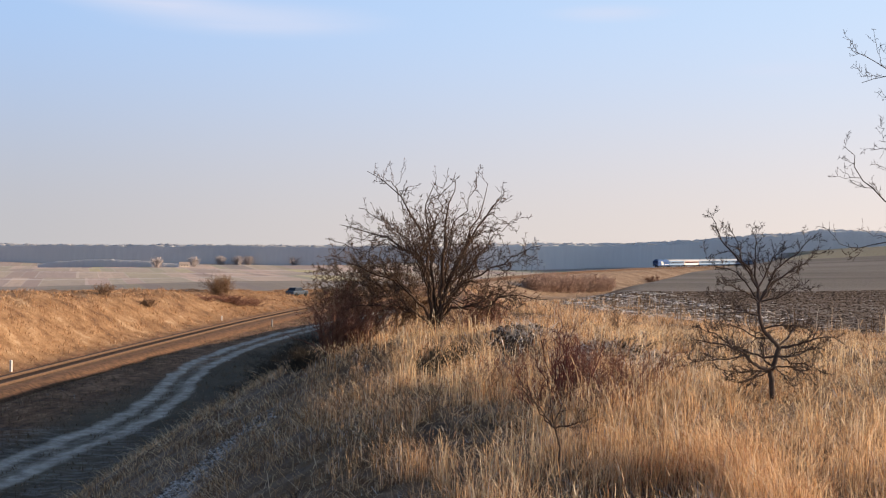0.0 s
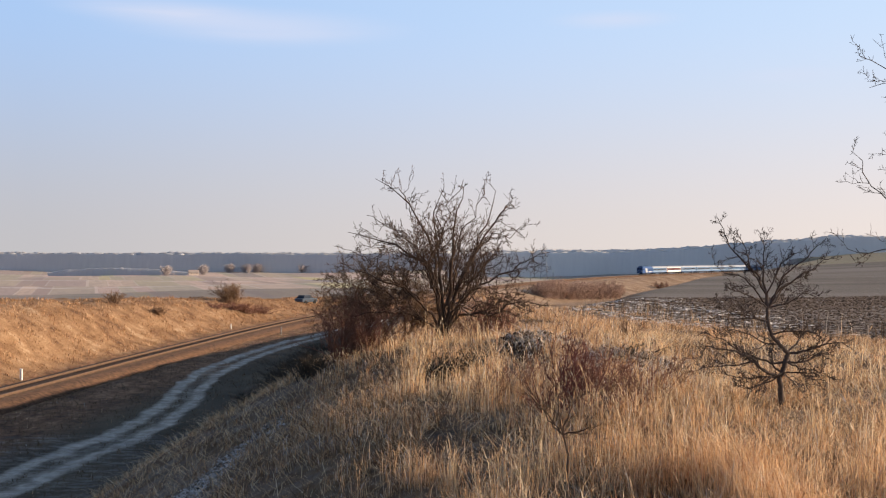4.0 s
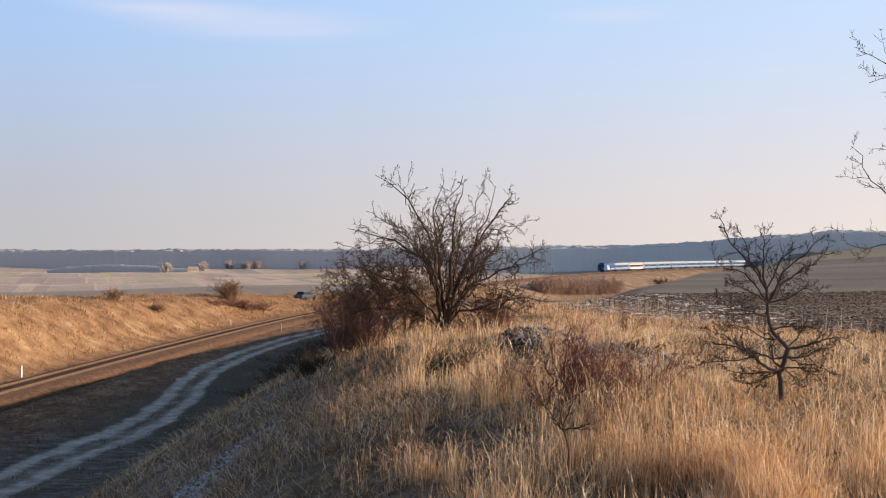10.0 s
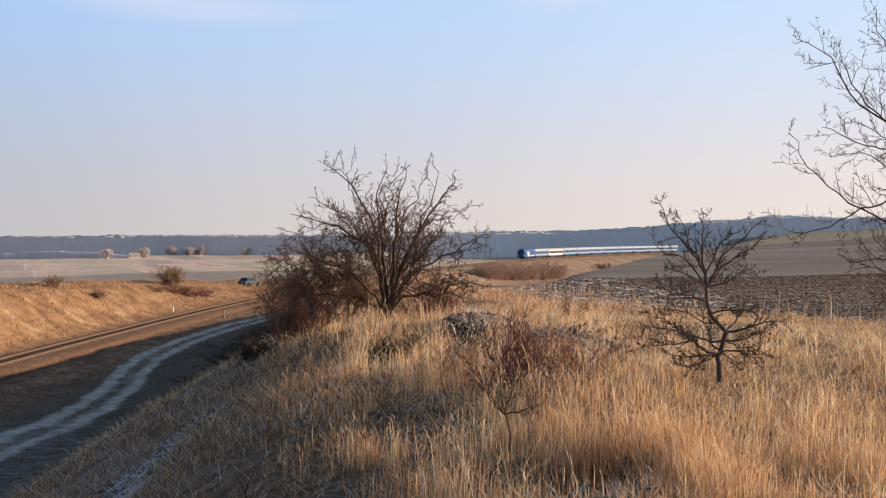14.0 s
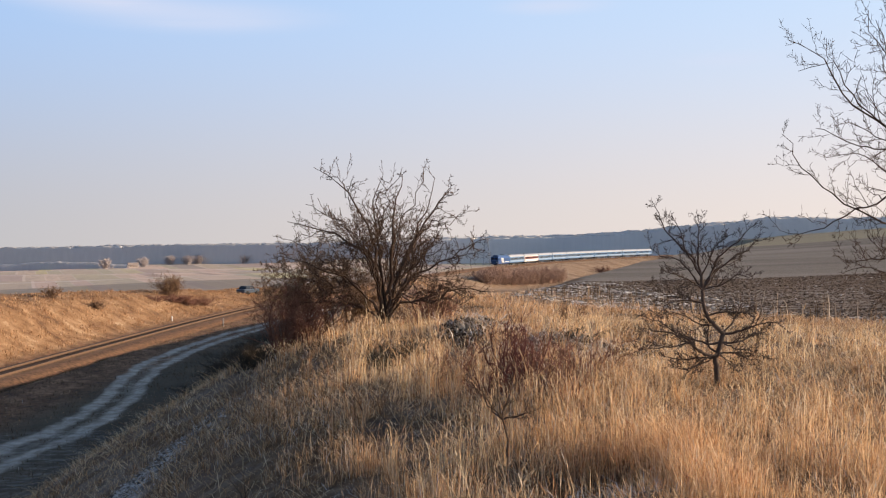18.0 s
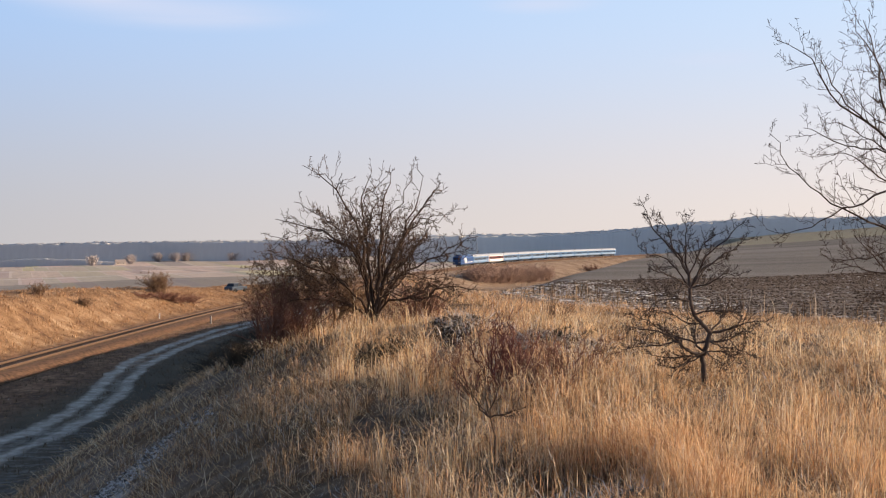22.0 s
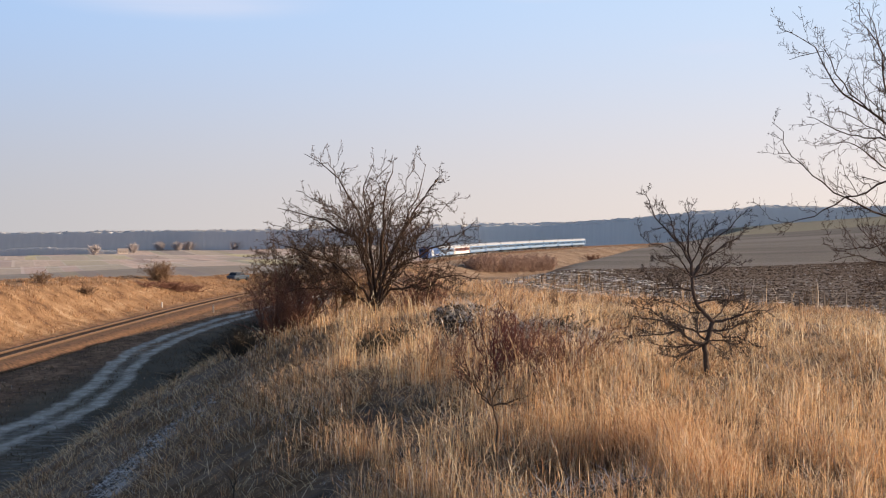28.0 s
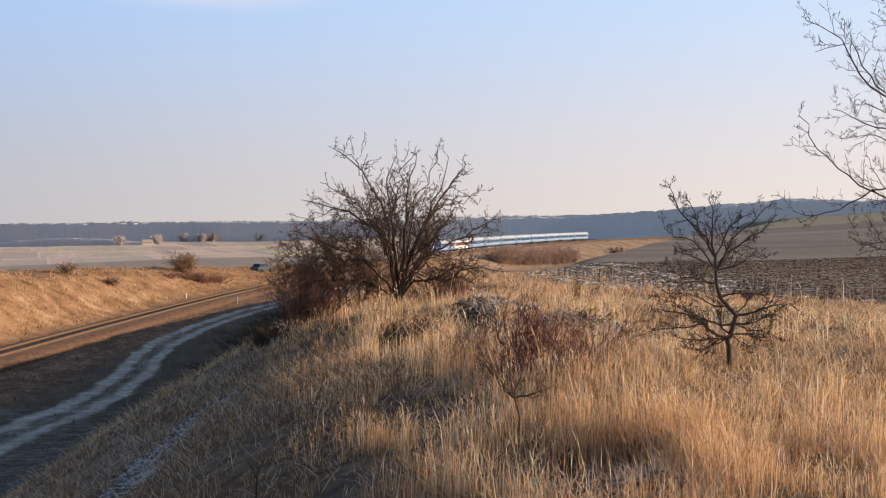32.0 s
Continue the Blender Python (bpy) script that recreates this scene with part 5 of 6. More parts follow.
def build_grass():
    rings = [(5.9, 11, 0.0031, 0.050), (11, 18, 0.0048, 0.060), (18, 32, 0.0085, 0.085), (32, 75, 0.018, 0.16)]
    tall_n, mat_n = [2700, 3300, 3900, 3200], [4200, 5400, 5200, 2200]
    for i, (r0, r1, wid, sp) in enumerate(rings):
        for low in (False, True):
            rng = np.random.RandomState(300 + 2 * i + low)
            x, y, tall = tufted(rng, (mat_n if low else tall_n)[i], (12 if low else 20) if i < 3 else 9, r0, r1, -26.5, 22.5, sp * (2.4 if low else 1.0))
            z, masks = land(x, y)
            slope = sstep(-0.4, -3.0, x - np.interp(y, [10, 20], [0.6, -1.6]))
            patch = 0.5 + 0.5 * np.clip(1.3 * wave(x, y, 2.3, 41) + 0.7 * wave(x, y, 0.9, 42), -1, 1)
            # the sward towards the ploughed land is shorter and matted
            matted = sstep(1.4, 3.4, x) * sstep(9.5, 13, y)
            keep = (masks["plough"] < 0.2) & (masks["till"] < 0.2) & (np.abs(masks["road"]) > 1.6) & (rng.rand(len(x)) > masks["floor"] * 0.8) & (rng.rand(len(x)) > np.clip(masks["frost"] - 0.3, 0, 1) * 1.3) & (masks["bare"] < 0.35) & (masks["path"] < 0.45)
            # tufts crowd together and leave dark gaps, most of all on the worn brow before the slope
            clump = wave(x, y, 0.75, 43) + 0.5 * wave(x, y, 0.33, 44)
            brow = sstep(0.5, -0.3, x) * sstep(12.5, 10, y)
            if not low:
                keep &= clump > -0.4 + 0.65 * brow + rng.normal(0, 0.15, len(x))
                keep &= rng.rand(len(x)) < sstep(0.12, 0.75, patch) * 0.95 + 0.05
            else:
                keep &= (clump > -0.1 - 0.6 * rng.rand(len(x))) | (rng.rand(len(x)) < 0.45)
                keep &= rng.rand(len(x)) > masks["short"] * 0.92
            x, y, tall, slope, patch, matted, brow = (q[keep] for q in (x, y, tall, slope, patch, matted, brow))
            n = len(x)
            if low:
                h, lean, bend = rng.uniform(0.06, 0.21, n) * (0.6 + 0.7 * patch), np.abs(rng.normal(0.5, 0.45, n)), np.abs(rng.normal(0.45, 0.35, n))
            else:
                h, lean, bend = (0.46 if i == 0 else 0.37) * tall * rng.uniform(0.35, 1.2, n) * (0.45 + 0.65 * patch), np.abs(rng.normal(0.12, 0.19, n)), np.abs(rng.normal(0.2, 0.26, n))
                h, lean, bend = h * (1 - 0.36 * matted), lean * (1 + 1.3 * matted), bend * (1 + 0.9 * matted)
            h = h * (1 - 0.45 * slope) * (1 - (0.4 if low else 0.05) * brow)
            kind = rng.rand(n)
            # more grey blades low down and on the slope, painting in its shade
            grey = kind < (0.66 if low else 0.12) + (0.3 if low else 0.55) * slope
            white = kind > 0.965
            w = wid * rng.uniform(0.55, 1.5, n)
            for sel, mat, nm, lb in ((~grey & ~white, STRAW, "dry_grass", "straw-coloured dry grass standing in tufts"), (grey & ~white, STRAW_GREY, "weathered_shade_grass", "weathered dry grass between tufts and on the slope, greyed for shade"), (white, RIME_STRAW, "rimed_grass", "dry blades whitened by rime")):
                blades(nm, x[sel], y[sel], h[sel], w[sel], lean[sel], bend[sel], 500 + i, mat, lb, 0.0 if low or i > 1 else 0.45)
    # tall pale stalks that catch the light
    rng = np.random.RandomState(69)
    x, y, tall = tufted(rng, 2600, 8, 5.9, 19, -18, 22.5, 0.09)
    z, masks = land(x, y)
    keep = (masks["plough"] < 0.2) & (masks["bare"] < 0.35) & (masks["short"] < 0.5) & (masks["path"] < 0.3) & (wave(x, y, 2.3, 41) > -0.25) & (x > np.interp(y, [5, 9, 17], [0.2, -0.4, -2.0])) & (wave(x, y, 0.75, 43) > 0.1) & (rng.rand(len(x)) > 0.7 * sstep(1.4, 3.4, x) * sstep(9.5, 13, y))
    x, y, tall = x[keep], y[keep], tall[keep]
    n = len(x)
    blades("tall_stalks", x, y, 0.52 * tall * rng.uniform(0.6, 1.25, n), np.interp(np.hypot(x, y), [5, 17], [0.0038, 0.0078]) * rng.uniform(0.7, 1.3, n), np.abs(rng.normal(0.12, 0.15, n)), np.abs(rng.normal(0.25, 0.3, n)), 70, STALK, "tall pale stalks standing out of the dry grass", 0.5)
    # fallen stalks
    rng = np.random.RandomState(71)
    x, y, tall = tufted(rng, 3600, 6, 5.9, 24, -26.5, 22.5, 0.2)
    z, masks = land(x, y)
    keep = (masks["plough"] < 0.2) & (masks["bare"] < 0.5) & (masks["path"] < 0.4)
    x, y = x[keep], y[keep]
    n = len(x)
    blades("fallen_stalks", x, y, rng.uniform(0.08, 0.26, n), np.interp(np.hypot(x, y), [5, 24], [0.0042, 0.0095]) * rng.uniform(0.6, 1.4, n), rng.uniform(0.6, 2.4, n), np.abs(rng.normal(0.6, 0.4, n)), 72, STALK, "bent and fallen pale stalks in the dry grass")
    # a thick tuft overhanging the sunny side of each worn hollow
    rng = np.random.RandomState(73)
    for cx, cy, sx, sy, n, hh in ((1.12, 9.05, 0.3, 0.14, 900, 0.46), (1.64, 8.5, 0.13, 0.34, 1500, 0.5), (-0.78, 16.9, 0.12, 0.3, 160, 0.42), (-0.28, 17.2, 0.12, 0.3, 160, 0.42), (0.3, 18.7, 0.4, 0.4, 130, 0.3), (1.6, 16.3, 0.5, 0.3, 160, 0.24), (1.72, 7.4, 0.14, 0.3, 900, 0.40)):
        x, y = rng.normal(cx, sx, n), rng.normal(cy, sy, n)
        blades("grass_tuft", x, y, rng.uniform(0.4, 1.2, n) * hh, np.interp(np.hypot(x, y), [8, 17], [0.0036, 0.006]) * rng.uniform(0.6, 1.4, n), np.abs(rng.normal(0.25, 0.25, n)), np.abs(rng.normal(0.35, 0.3, n)), 74, STRAW, "thick tuft of dry grass beside a worn hollow", 0.2)
    # coarse tufts on the bank beyond the railway
    rng = np.random.RandomState(77)
    n = 46000
    y = 52 + 165 * rng.rand(n) ** 0.8
    tx = np.interp(y, TRACK[:, 1], TRACK[:, 0])
    x = tx - rng.uniform(4.2, 16, n)
    w = 0.036 * rng.uniform(0.6, 1.6, n)
    clump = sstep(-0.5, 0.9, wave(x, y, 1.9, 31) + 0.7 * wave(x, y, 4.0, 32))
    blades("bank_grass", x, y, rng.uniform(0.08, 0.34, n) * (0.5 + 1.0 * clump), w, np.abs(rng.normal(0.25, 0.2, n)), np.abs(rng.normal(0.3, 0.2, n)), 78, STRAW_BANK, "golden dry grass on the railway bank")

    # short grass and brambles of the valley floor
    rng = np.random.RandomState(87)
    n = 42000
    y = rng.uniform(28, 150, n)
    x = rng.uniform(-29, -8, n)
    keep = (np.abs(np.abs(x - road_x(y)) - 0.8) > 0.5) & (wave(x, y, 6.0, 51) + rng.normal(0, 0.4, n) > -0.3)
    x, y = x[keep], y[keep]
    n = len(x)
    blades("valley_grass", x, y, rng.uniform(0.05, 0.28, n), rng.uniform(0.015, 0.045, n), np.abs(rng.normal(0.4, 0.3, n)), np.abs(rng.normal(0.3, 0.2, n)), 88, STRAW_SHADED, "short grey-brown valley grass, darkened for the hill shade")
    # dry grass on the embankment across the hollow
    rng = np.random.RandomState(91)
    n = 16000
    s = rng.uniform(330 + 420, 660 + 420, n)
    off = rng.uniform(3.5, 40, n)
    x = np.interp(s, TRACK_S, TRACK[:, 0]) + off * np.interp(s, TRACK_S, TRACK_DIR[:, 1])
    y = np.interp(s, TRACK_S, TRACK[:, 1]) - off * np.interp(s, TRACK_S, TRACK_DIR[:, 0])
    keep = (x < field_edge_x(y) - 1) & (wave(x, y, 30, 61) + rng.normal(0, 0.5, n) > -0.2)
    x, y = x[keep], y[keep]
    n = len(x)
    blades("embankment_grass", x, y, rng.uniform(0.12, 0.4, n), rng.uniform(0.06, 0.16, n), np.abs(rng.normal(0.4, 0.3, n)), np.abs(rng.normal(0.3, 0.2, n)), 92, STRAW_PALE, "pale dry grass on the railway embankment")
    # rimed stalks on the worn mound and along the furrows
    rng = np.random.RandomState(81)
    for cx, cy, sx, sy, n, hh, wd in ((0.40, 18.75, 0.30, 0.32, 420, 0.2, 0.013), (0.1, 18.1, 0.3, 0.3, 90, 0.2, 0.012), (1.5, 16.3, 0.42, 0.36, 800, 0.2, 0.011), (2.1, 16.8, 0.5, 0.4, 200, 0.22, 0.009), (1.9, 14.8, 0.6, 0.5, 260, 0.2, 0.008), (1.05, 7.7, 0.35, 0.55, 800, 0.16, 0.0055), (-0.5, 9.2, 0.6, 1.2, 420, 0.12, 0.005), (-4.3, 15.4, 0.12, 0.6, 300, 0.1, 0.010)):
        x, y = rng.normal(cx, sx, n), rng.normal(cy, sy, n)
        blades("rimed_stalks", x, y, rng.uniform(0.3, 1.2, n) * hh, wd * rng.uniform(0.6, 1.6, n), np.abs(rng.normal(1.5, 0.9, n)), np.abs(rng.normal(0.5, 0.4, n)), 82, RIME_STRAW, "pale stalks whitened by rime")
    # dead weeds along the edge of the ploughed land
    n = 240
    y = rng.uniform(24, 60, n)
    x = field_edge_x(y) + rng.normal(0.3, 0.9, n)
    blades("dead_weeds", x, y, rng.uniform(0.3, 0.85, n), rng.uniform(0.012, 0.035, n), np.abs(rng.normal(0.05, 0.08, n)), np.abs(rng.normal(0.08, 0.1, n)), 83, STRAW_GREY, "tall dead weed stalks at the field edge")
    n = 1500
    y = rng.uniform(26, 85, n)
    x = field_edge_x(y) + rng.normal(1.0, 1.0, n) * sstep(18, 40, y)
    blades("rimed_stalks", x, y, rng.uniform(0.03, 0.08, n), rng.uniform(0.015, 0.04, n), np.abs(rng.normal(2.6, 1.2, n)), np.abs(rng.normal(0.5, 0.4, n)), 84, RIME_STRAW, "pale stalks whitened by rime along the furrows")


build_grass()

# ---------------------------------------------------------------- far country


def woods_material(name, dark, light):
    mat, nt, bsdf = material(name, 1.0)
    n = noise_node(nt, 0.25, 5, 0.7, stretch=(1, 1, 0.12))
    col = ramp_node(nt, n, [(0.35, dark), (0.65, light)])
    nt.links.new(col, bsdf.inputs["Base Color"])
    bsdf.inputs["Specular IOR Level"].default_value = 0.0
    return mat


def woods(name, seed, az0, az1, dist, rows, skyline, ref, mat, label, grain=2.0):
    """Bare far woods: rows of trees grown into one uneven canopy, bristling with branches."""
    rng = np.random.RandomState(seed)
    verts, quads, tris, count = [], [], [], 0
    for row in rows:
        mid_r = float(np.mean(dist(np.array([az0, az1])))) + row
        cols = int((az1 - az0) * mid_r / grain)
        az = np.linspace(az0, az1, cols) + rng.normal(0, 0.2 * grain / mid_r, cols)
        r = dist(az) + row
        x, y = r * np.sin(az), r * np.cos(az)
        z, _ = land(x, y)
        tree = np.interp(np.arange(cols), np.arange(0, cols + 4, 4), rng.uniform(-0.7, 0.7, len(np.arange(0, cols + 4, 4))))
        stand_h = np.interp(np.arange(cols), np.arange(0, cols + 40, 40), rng.uniform(-1.2, 1.2, len(np.arange(0, cols + 40, 40))))
        h = np.maximum(3.0, 8.4 + (skyline(az) - 8.4) * r / (dist(az) + ref) - z + tree + stand_h + rng.normal(0, 0.25, cols))
        prof = [(0.0, -1.0), (0.2, 0.12), (0.5, 0.45), (0.9, 0.75), (1.5, 0.93), (1.9, 1.0), (2.9, 0.5)]
        grid = np.zeros((len(prof), cols, 3))
        for k, (back, up) in enumerate(prof):
            rr = r + back + rng.normal(0, 0.15, cols)
            grid[k] = np.c_[rr * np.sin(az), rr * np.cos(az), z + (h * up if up > 0 else -2.0)]
        idx = count + np.arange(len(prof) * cols).reshape(len(prof), cols)
        verts.append(grid.reshape(-1, 3))
        quads.append(np.stack([idx[:-1, :-1], idx[:-1, 1:], idx[1:, 1:], idx[1:, :-1]], -1).reshape(-1, 4))
        count += grid.shape[0] * cols
        # boughs of the bare crowns, small and turned every way
        k, low = (6, 0.6) if row == 0 else (2, 0.9)
        pick = rng.randint(0, cols, cols * k)
        up = rng.uniform(low, 1.03, len(pick))
        back = np.interp(up, [0, 0.12, 0.45, 0.75, 0.93, 1.0], [0.0, 0.2, 0.5, 0.9, 1.5, 2.2]) + rng.normal(0, 0.3, len(pick)) - 0.3
        ba, br = az[pick] + rng.normal(0, grain * 0.6, len(pick)) / mid_r, r[pick] + back
        mid = np.c_[br * np.sin(ba), br * np.cos(ba), z[pick] + h[pick] * up]
        ca, sa = np.cos(ba), np.sin(ba)
        east, rise = np.c_[ca, -sa, 0 * ca], np.c_[-sa * 0.12, -ca * 0.12, np.full(len(ba), 1.0)]
        ph = rng.uniform(0, 2 * math.pi, len(pick))
        corner = [east * (np.cos(ph + q) * 0.28)[:, None] + rise * (np.sin(ph + q) * 0.42)[:, None] + rng.normal(0, 0.02, mid.shape) for q in (0.0, 2.1, 4.2)]
        tv = np.stack([mid + c for c in corner], 1).reshape(-1, 3)
        verts.append(tv)
        tris.append(count + np.arange(len(tv)).reshape(-1, 3))
        count += len(tv)
    me = fast_mesh(name, np.vstack(verts), np.vstack(quads), np.vstack(tris), mat)
    return tagged(new(name, me), label, "woods", kind="stuff")


# pale tones: distance haze is painted into the colour of the woods
WOODS_FAR = woods_material("far_woods_haze_tint", (0.44, 0.445, 0.475), (0.47, 0.475, 0.495))
WOODS_COPSE = woods_material("copse_haze_tint", (0.36, 0.375, 0.41), (0.40, 0.41, 0.44))
WOODS_NEAR = woods_material("hill_woods_haze_tint", (0.62, 0.605, 0.605), (0.66, 0.645, 0.635))
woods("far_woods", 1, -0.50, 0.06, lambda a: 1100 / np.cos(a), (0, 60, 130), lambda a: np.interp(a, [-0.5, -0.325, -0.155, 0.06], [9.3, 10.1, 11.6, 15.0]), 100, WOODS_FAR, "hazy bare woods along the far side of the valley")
woods("hill_woods", 2, -0.06, 0.54, lambda a: 960 - 250 * sstep(0.08, 0.22, a), (0, 45, 100), lambda a: np.interp(a, [-0.06, 0.034, 0.13, 0.205, 0.278, 0.32, 0.4, 0.54], [13.2, 15.0, 16.9, 20.1, 24.1, 22.6, 22.5, 22.0]), 60, WOODS_NEAR, "hazy bare woods on the hill behind the railway")
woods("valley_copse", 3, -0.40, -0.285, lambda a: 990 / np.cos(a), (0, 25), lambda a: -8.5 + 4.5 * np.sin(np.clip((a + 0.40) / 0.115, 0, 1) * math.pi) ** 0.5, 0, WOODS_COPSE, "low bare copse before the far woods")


def build_field_trees():
    """Bare trees that stand before the far woods, paled in colour for haze."""
    first = None
    for az, r, k in ((-0.2495, 1120, 1.0), (-0.235, 1115, 1.2), (-0.226, 1125, 0.8), (-0.303, 1020, 0.9), (-0.272, 1060, 0.7), (-0.186, 1120, 1.1), (-0.179, 1125, 0.8)):
        m = stand(r * math.sin(az), r * math.cos(az), az * 900, 0.3)
        if first is None:
            first = thicket("field_tree", 151, m, (5.0, 4.0, 10.0), 60, "bare tree before the far woods, paled for haze", TWIG_HAZE, r0=0.13, reach=0.4, depth=1, min_r=0.06, shoots=8)
        else:
            copy_thing(first, m)


build_field_trees()

CLOD, clod_nt, clod_bsdf = material("clods_of_soil", 0.95)
clod_nt.links.new(ramp_node(clod_nt, island(clod_nt), [(0.0, (0.035, 0.025, 0.019)), (0.6, (0.085, 0.060, 0.045)), (0.95, (0.13, 0.10, 0.08)), (0.99, (0.34, 0.33, 0.33))]), clod_bsdf.inputs["Base Color"])

RIMED_CLOD, rime_nt, rime_bsdf = material("rimed_clods", 0.95)
rime_nt.links.new(ramp_node(rime_nt, island(rime_nt), [(0.0, (0.05, 0.04, 0.032)), (0.5, (0.14, 0.12, 0.105)), (0.68, (0.38, 0.37, 0.37)), (1.0, (0.66, 0.66, 0.68))]), rime_bsdf.inputs["Base Color"])


def build_clods():
    """Broken clods on the ploughed land."""
    rng = np.random.RandomState(9)
    n = 20000
    y = 25 + 80 * rng.rand(n) ** 1.3
    x = field_edge_x(y) + 0.4 + (0.43 * y + 2 - field_edge_x(y)) * rng.rand(n)
    z, masks = land(x, y)
    keep = masks["plough"] > 0.5
    x, y, z = x[keep], y[keep], z[keep]
    n = len(x)
    size = rng.uniform(0.014, 0.05, n) * (0.75 + y / 75)
    octa = np.array([(1, 0, 0), (-1, 0, 0), (0, 1, 0), (0, -1, 0), (0, 0, 1), (0, 0, -1)], float)
    v = octa[None] * rng.uniform(0.5, 1.3, (n, 6, 1)) + rng.normal(0, 0.2, (n, 6, 3))
    v = v * (size[:, None] * np.array([1.5, 1.0, 0.6]))[:, None] + np.c_[x, y, z][:, None]
    f = np.array([(0, 2, 4), (2, 1, 4), (1, 3, 4), (3, 0, 4), (2, 0, 5), (1, 2, 5), (3, 1, 5), (0, 3, 5)])
    me = fast_mesh("clods", v.reshape(-1, 3), np.zeros((0, 4), int), (np.arange(n)[:, None, None] * 6 + f[None]).reshape(-1, 3), CLOD)
    tagged(new("clods", me), "dark broken clods of ploughed soil", "soil", kind="stuff")
    n = 9000
    y = 26 + 64 * rng.rand(n)
    x = field_edge_x(y) + rng.uniform(-0.6, 1, n) * 4.5 * sstep(24, 45, y) + rng.normal(0.6, 0.4, n)
    keep = wave(x, y, 5.5, 14) + 0.5 * wave(x, y, 1.8, 15) + rng.normal(0, 0.25, n) > 0.15
    x, y = x[keep], y[keep]
    n = len(x)
    z, _ = land(x, y)
    size = rng.uniform(0.012, 0.042, n) * (0.8 + y / 75)
    v = octa[None] * rng.uniform(0.5, 1.3, (n, 6, 1)) + rng.normal(0, 0.2, (n, 6, 3))
    v = v * (size[:, None] * np.array([2.9, 1.1, 0.36]))[:, None] + np.c_[x, y, z + 0.02][:, None]
    me = fast_mesh("rimed_clods", v.reshape(-1, 3), np.zeros((0, 4), int), (np.arange(n)[:, None, None] * 6 + f[None]).reshape(-1, 3), RIMED_CLOD)
    tagged(new("rimed_clods", me), "clods whitened by rime at the edge of the ploughed land", "soil", kind="stuff")


def build_path_stones():
    """Loose rimed stones that have rolled down the footpath."""
    rng = np.random.RandomState(19)
    n = 3800
    y = 13.2 + 4.6 * rng.rand(n) ** 1.3
    x = np.interp(y, PATH_Y, PATH_X) + rng.normal(0, 1, n) * np.interp(y, [14, 17, 20], [0.36, 0.2, 0.08])
    z, _ = land(x, y)
    size = rng.uniform(0.004, 0.02, n) * np.where(rng.rand(n) < 0.05, 2.2, 1.0)
    octa = np.array([(1, 0, 0), (-1, 0, 0), (0, 1, 0), (0, -1, 0), (0, 0, 1), (0, 0, -1)], float)
    v = octa[None] * rng.uniform(0.5, 1.3, (n, 6, 1)) + rng.normal(0, 0.2, (n, 6, 3))
    v = v * (size[:, None] * np.array([1.4, 1.2, 0.7]))[:, None] + np.c_[x, y, z + 0.004][:, None]
    f = np.array([(0, 2, 4), (2, 1, 4), (1, 3, 4), (3, 0, 4), (2, 0, 5), (1, 2, 5), (3, 1, 5), (0, 3, 5)])
    me = fast_mesh("path_stones", v.reshape(-1, 3), np.zeros((0, 4), int), (np.arange(n)[:, None, None] * 6 + f[None]).reshape(-1, 3), RIMED_CLOD)
    tagged(new("path_stones", me), "loose stones whitened by rime on the slope path", "stones", kind="stuff")


def build_spoil():
    """Dark frozen clods of spoil on the worn mound."""
    rng = np.random.RandomState(29)
    octa = np.array([(1, 0, 0), (-1, 0, 0), (0, 1, 0), (0, -1, 0), (0, 0, 1), (0, 0, -1)], float)
    f = np.array([(0, 2, 4), (2, 1, 4), (1, 3, 4), (3, 0, 4), (2, 0, 5), (1, 2, 5), (3, 1, 5), (0, 3, 5)])
    for cx, cy, sx, sy, n, big in ((0.32, 18.9, 0.36, 0.34, 190, 0.06), (-0.1, 18.3, 0.16, 0.2, 70, 0.055), (0.5, 17.5, 0.2, 0.2, 60, 0.05), (1.5, 16.4, 0.45, 0.26, 160, 0.045), (2.0, 16.9, 0.5, 0.2, 110, 0.05)):
        x, y = rng.normal(cx, sx, n), rng.normal(cy, sy, n)
        z, _ = land(x, y)
        size = big * rng.uniform(0.2, 1.0, n) ** 1.5
        v = octa[None] * rng.uniform(0.5, 1.3, (n, 6, 1)) + rng.normal(0, 0.22, (n, 6, 3))
        v = v * (size[:, None] * np.array([1.3, 1.1, 0.8]))[:, None] + np.c_[x, y, z + size * 0.3][:, None]
        me = fast_mesh("spoil_clods", v.reshape(-1, 3), np.zeros((0, 4), int), (np.arange(n)[:, None, None] * 6 + f[None]).reshape(-1, 3), CLOD)
        tagged(new("spoil_clods", me), "dark frozen clods of spoil on the worn mound", "soil", kind="stuff")


build_clods()
build_path_stones()
build_spoil()
STEEL = plain("weathered_steel", (0.26, 0.27, 0.29), 0.7, 0.2, 0.1)
POST_WHITE = plain("white_post_paint", (0.75, 0.74, 0.70), 0.6, vary=0.12, scale=6)
POST_GREY = plain("grey_concrete", (0.35, 0.33, 0.30), 0.8, vary=0.2, scale=6)


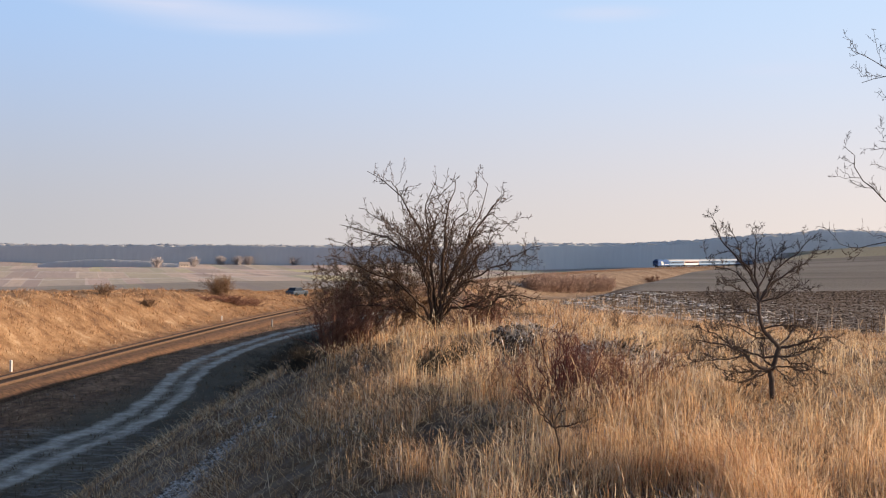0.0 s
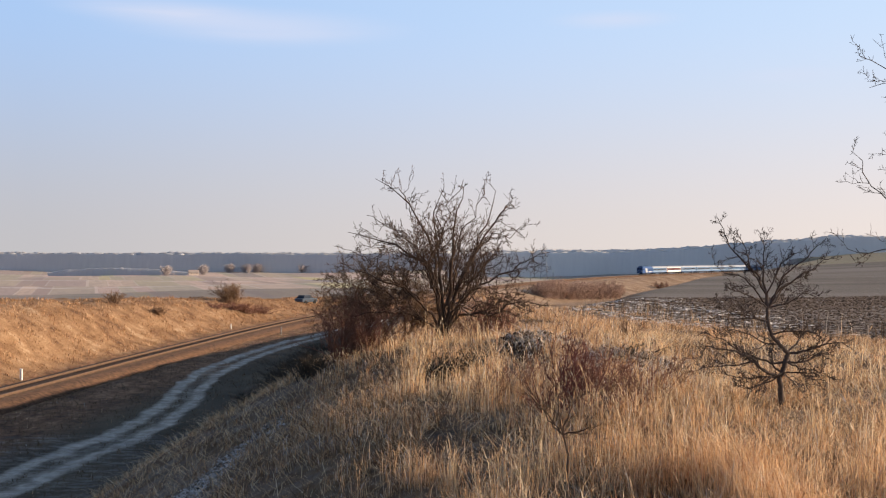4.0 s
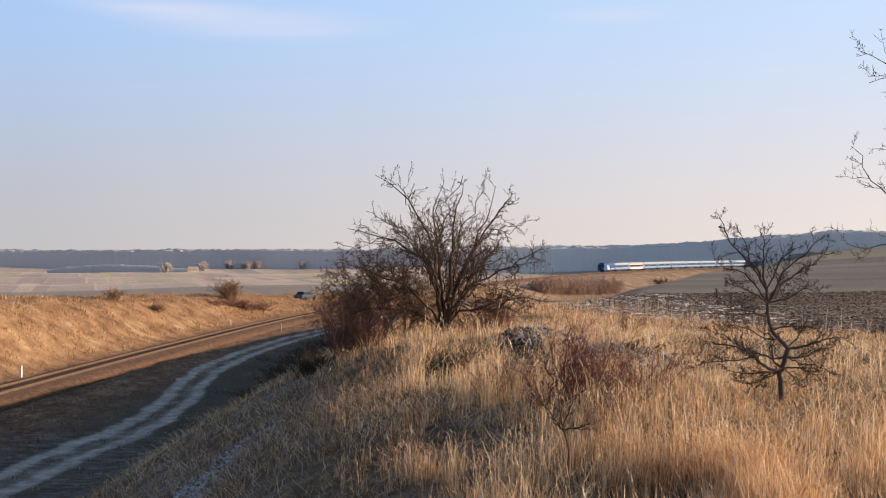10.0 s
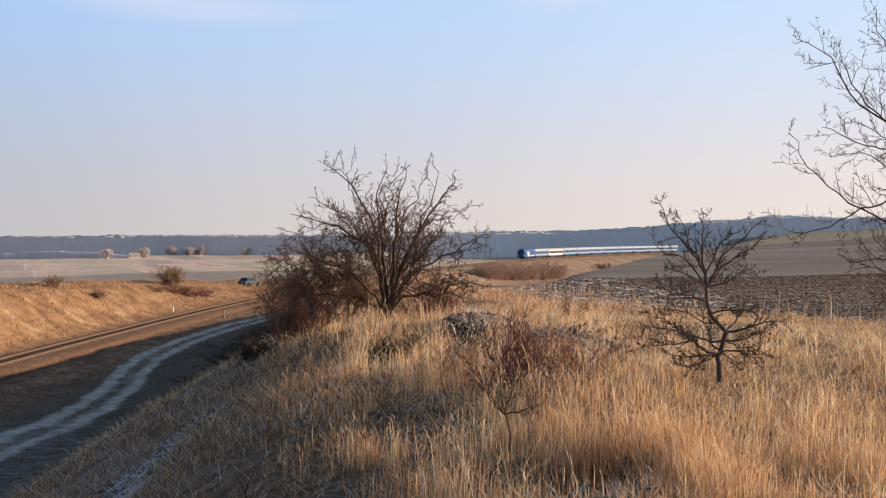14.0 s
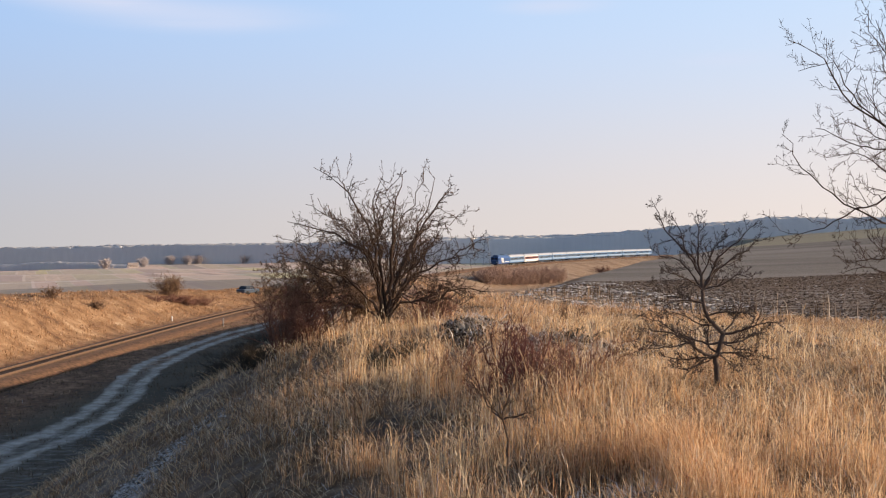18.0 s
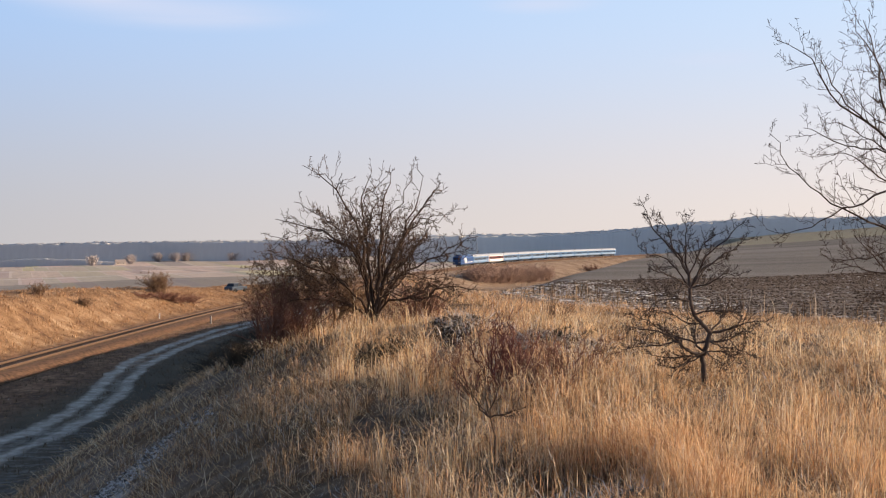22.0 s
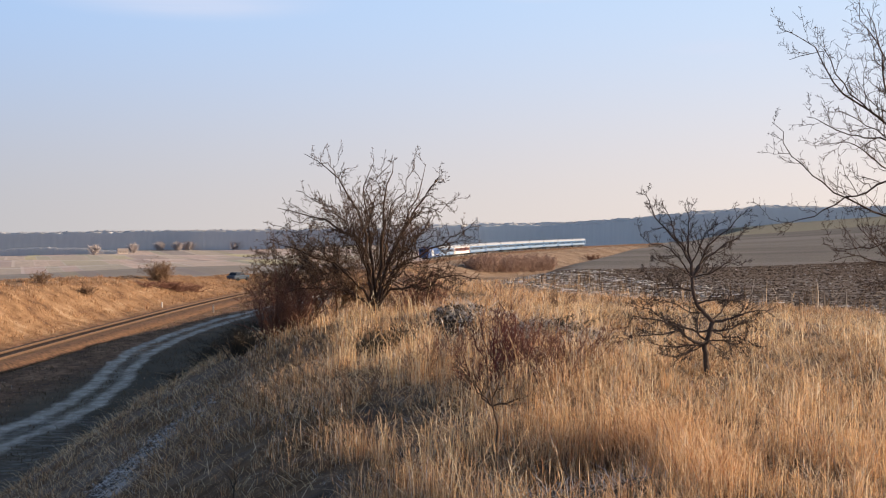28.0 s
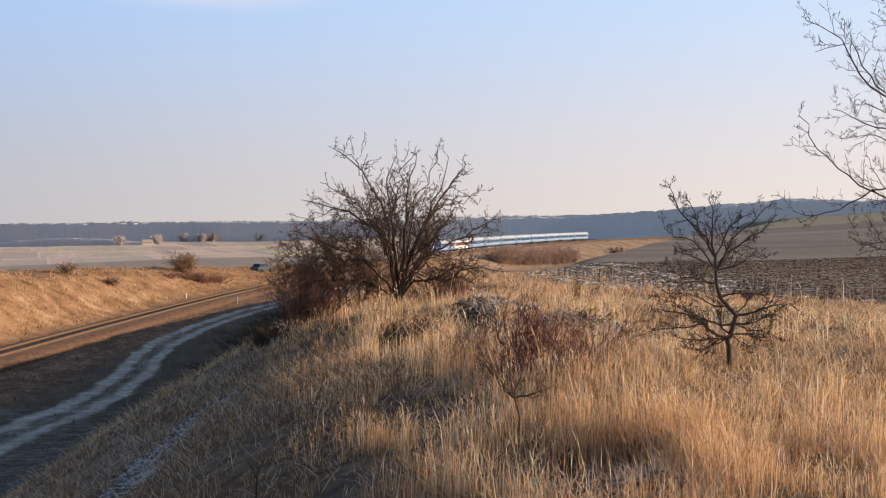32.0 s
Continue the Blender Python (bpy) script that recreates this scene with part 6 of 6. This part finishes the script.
def build_pylon(x, y, height, z=None):
    m = stand(x, y) if z is None else pose(x, y, z)
    tower = thing("power_pylon", m, "slender grey steel lattice power pylon", "pylon", "power pylons")
    b, t = height * 0.10, height * 0.018
    corners = [(-1, -1), (1, -1), (1, 1), (-1, 1)]
    w = height * 0.0062
    for cx, cy in corners:
        part("leg", beam(bmesh.new(), (cx * b, cy * b, -0.3), (cx * t, cy * t, height), w), STEEL, tower)
    levels = np.linspace(0, 1, 9) ** 0.85
    for u0, u1 in zip(levels, levels[1:]):
        bm = bmesh.new()
        for i in range(4):
            (ax, ay), (bx, by) = corners[i], corners[(i + 1) % 4]
            r0, r1 = b + (t - b) * u0, b + (t - b) * u1
            beam(bm, (ax * r0, ay * r0, u0 * height), (bx * r1, by * r1, u1 * height), w * 0.8)
            beam(bm, (bx * r0, by * r0, u0 * height), (ax * r1, ay * r1, u1 * height), w * 0.6)
        part("bracing", bm, STEEL, tower)
    for k, half in ((0.74, 0.13), (0.85, 0.10)):
        part("cross_arm", beam(beam(bmesh.new(), (-half * height, 0, k * height), (half * height, 0, k * height), w), (0, 0, (k + 0.05) * height), (half * height, 0, k * height), w * 0.6), STEEL, tower)


build_pylon(18.2, 700.0, 22.0, -4.5)
build_pylon(172.0, 800.0, 24.0)


def build_post(name, x, y, h, w, label, mat, cap=None):
    post = thing(name, stand(x, y), label, "post")
    part("shaft", box(bmesh.new(), (0, 0, h / 2 - 0.1), (w, w, h + 0.2), 0.02), mat, post)
    if cap:
        part("plate", box(bmesh.new(), (0, -w / 2 - 0.015, h - cap / 2 + 0.05), (cap, 0.03, cap), 0.01), POST_WHITE, post)
    return post


build_post("marker_post", -34.2, 135.0, 0.62, 0.13, "short white kilometre post beside the track", POST_WHITE)
build_post("marker_post", -26.6, 128.0, 0.9, 0.14, "short grey post beside the track", POST_GREY)
build_post("marker_post", -34.8, 78.0, 0.8, 0.16, "short white kilometre post beside the track", POST_WHITE)
build_post("sign_post", 15.0, 440.0, 4.6, 0.25, "white sign on a tall post behind the track", POST_GREY, 1.1)
build_post("sign_post", 112.0, 650.0, 2.2, 0.3, "small white sign beside the track", POST_GREY, 1.0)
build_post("sign_post", 134.0, 680.0, 2.6, 0.3, "small white sign beside the track", POST_GREY, 1.0)

HOUSE_WALL = plain("cream_plaster", (0.62, 0.52, 0.45), 0.9)
HOUSE_ROOF = plain("pale_tile_roof", (0.40, 0.33, 0.29), 0.9, vary=0.2)


def build_house(x, y, w, d, h, rz, label):
    house = thing("farm_building", stand(x, y, rz), label, "building")
    part("wall", box(bmesh.new(), (0, 0, h / 2 - 0.5), (w, d, h + 1)), HOUSE_WALL, house)
    bm = bmesh.new()
    a = [bm.verts.new(p) for p in ((-w / 2 - 0.5, -d / 2 - 0.5, h), (w / 2 + 0.5, -d / 2 - 0.5, h), (w / 2 + 0.5, d / 2 + 0.5, h), (-w / 2 - 0.5, d / 2 + 0.5, h), (-w / 2 - 0.5, 0, h + d * 0.42), (w / 2 + 0.5, 0, h + d * 0.42))]
    for f in ((0, 1, 5, 4), (2, 3, 4, 5), (1, 2, 5), (3, 0, 4), (3, 2, 1, 0)):
        bm.faces.new([a[i] for i in f])
    part("roof", bm, HOUSE_ROOF, house)
    for i in range(3):
        part("window", box(bmesh.new(), ((i - 1) * w * 0.28, -d / 2 - 0.03, h * 0.55), (0.9, 0.1, 0.8)), DARK_GLASS, house)


build_house(-289.0, 1005.0, 8.5, 5.5, 2.3, 20, "far pale farm building before the woods")

CAR_PAINT = plain("dark_blue_car_paint", (0.06, 0.08, 0.11), 0.3, vary=0.1)
TYRE = plain("black_tyre", (0.02, 0.02, 0.02), 0.9)


def build_car(x, y, rz):
    car = thing("parked_car", stand(x, y, rz), "dark blue parked car at the end of the bank", "car")
    bm = box(bmesh.new(), (0, 0, 0.62), (4.2, 1.7, 0.62), 0.15)
    part("body", bm, CAR_PAINT, car)
    cab = bmesh.new()
    vs = [cab.verts.new(p) for p in ((-1.7, -0.78, 0.92), (1.0, -0.78, 0.92), (1.0, 0.78, 0.92), (-1.7, 0.78, 0.92), (-1.2, -0.62, 1.45), (0.3, -0.62, 1.45), (0.3, 0.62, 1.45), (-1.2, 0.62, 1.45))]
    for f in ((0, 1, 5, 4), (1, 2, 6, 5), (2, 3, 7, 6), (3, 0, 4, 7), (4, 5, 6, 7)):
        cab.faces.new([vs[i] for i in f])
    part("cabin", cab, DARK_GLASS, car)
    for wx in (-1.3, 1.3):
        for wy in (-0.8, 0.8):
            part("wheel", rod(bmesh.new(), (wx, wy - 0.1, 0.32), (wx, wy + 0.1, 0.32), 0.32, sides=16), TYRE, car)


build_car(-34.6, 186.5, 64)

# ---------------------------------------------------------------- what moves


def motions():
    for vehicle, back, span in TRAIN:
        walk(vehicle, [(t, on_track(front_at(t) + back, span)) for t in range(0, 33, 2)])


motions()
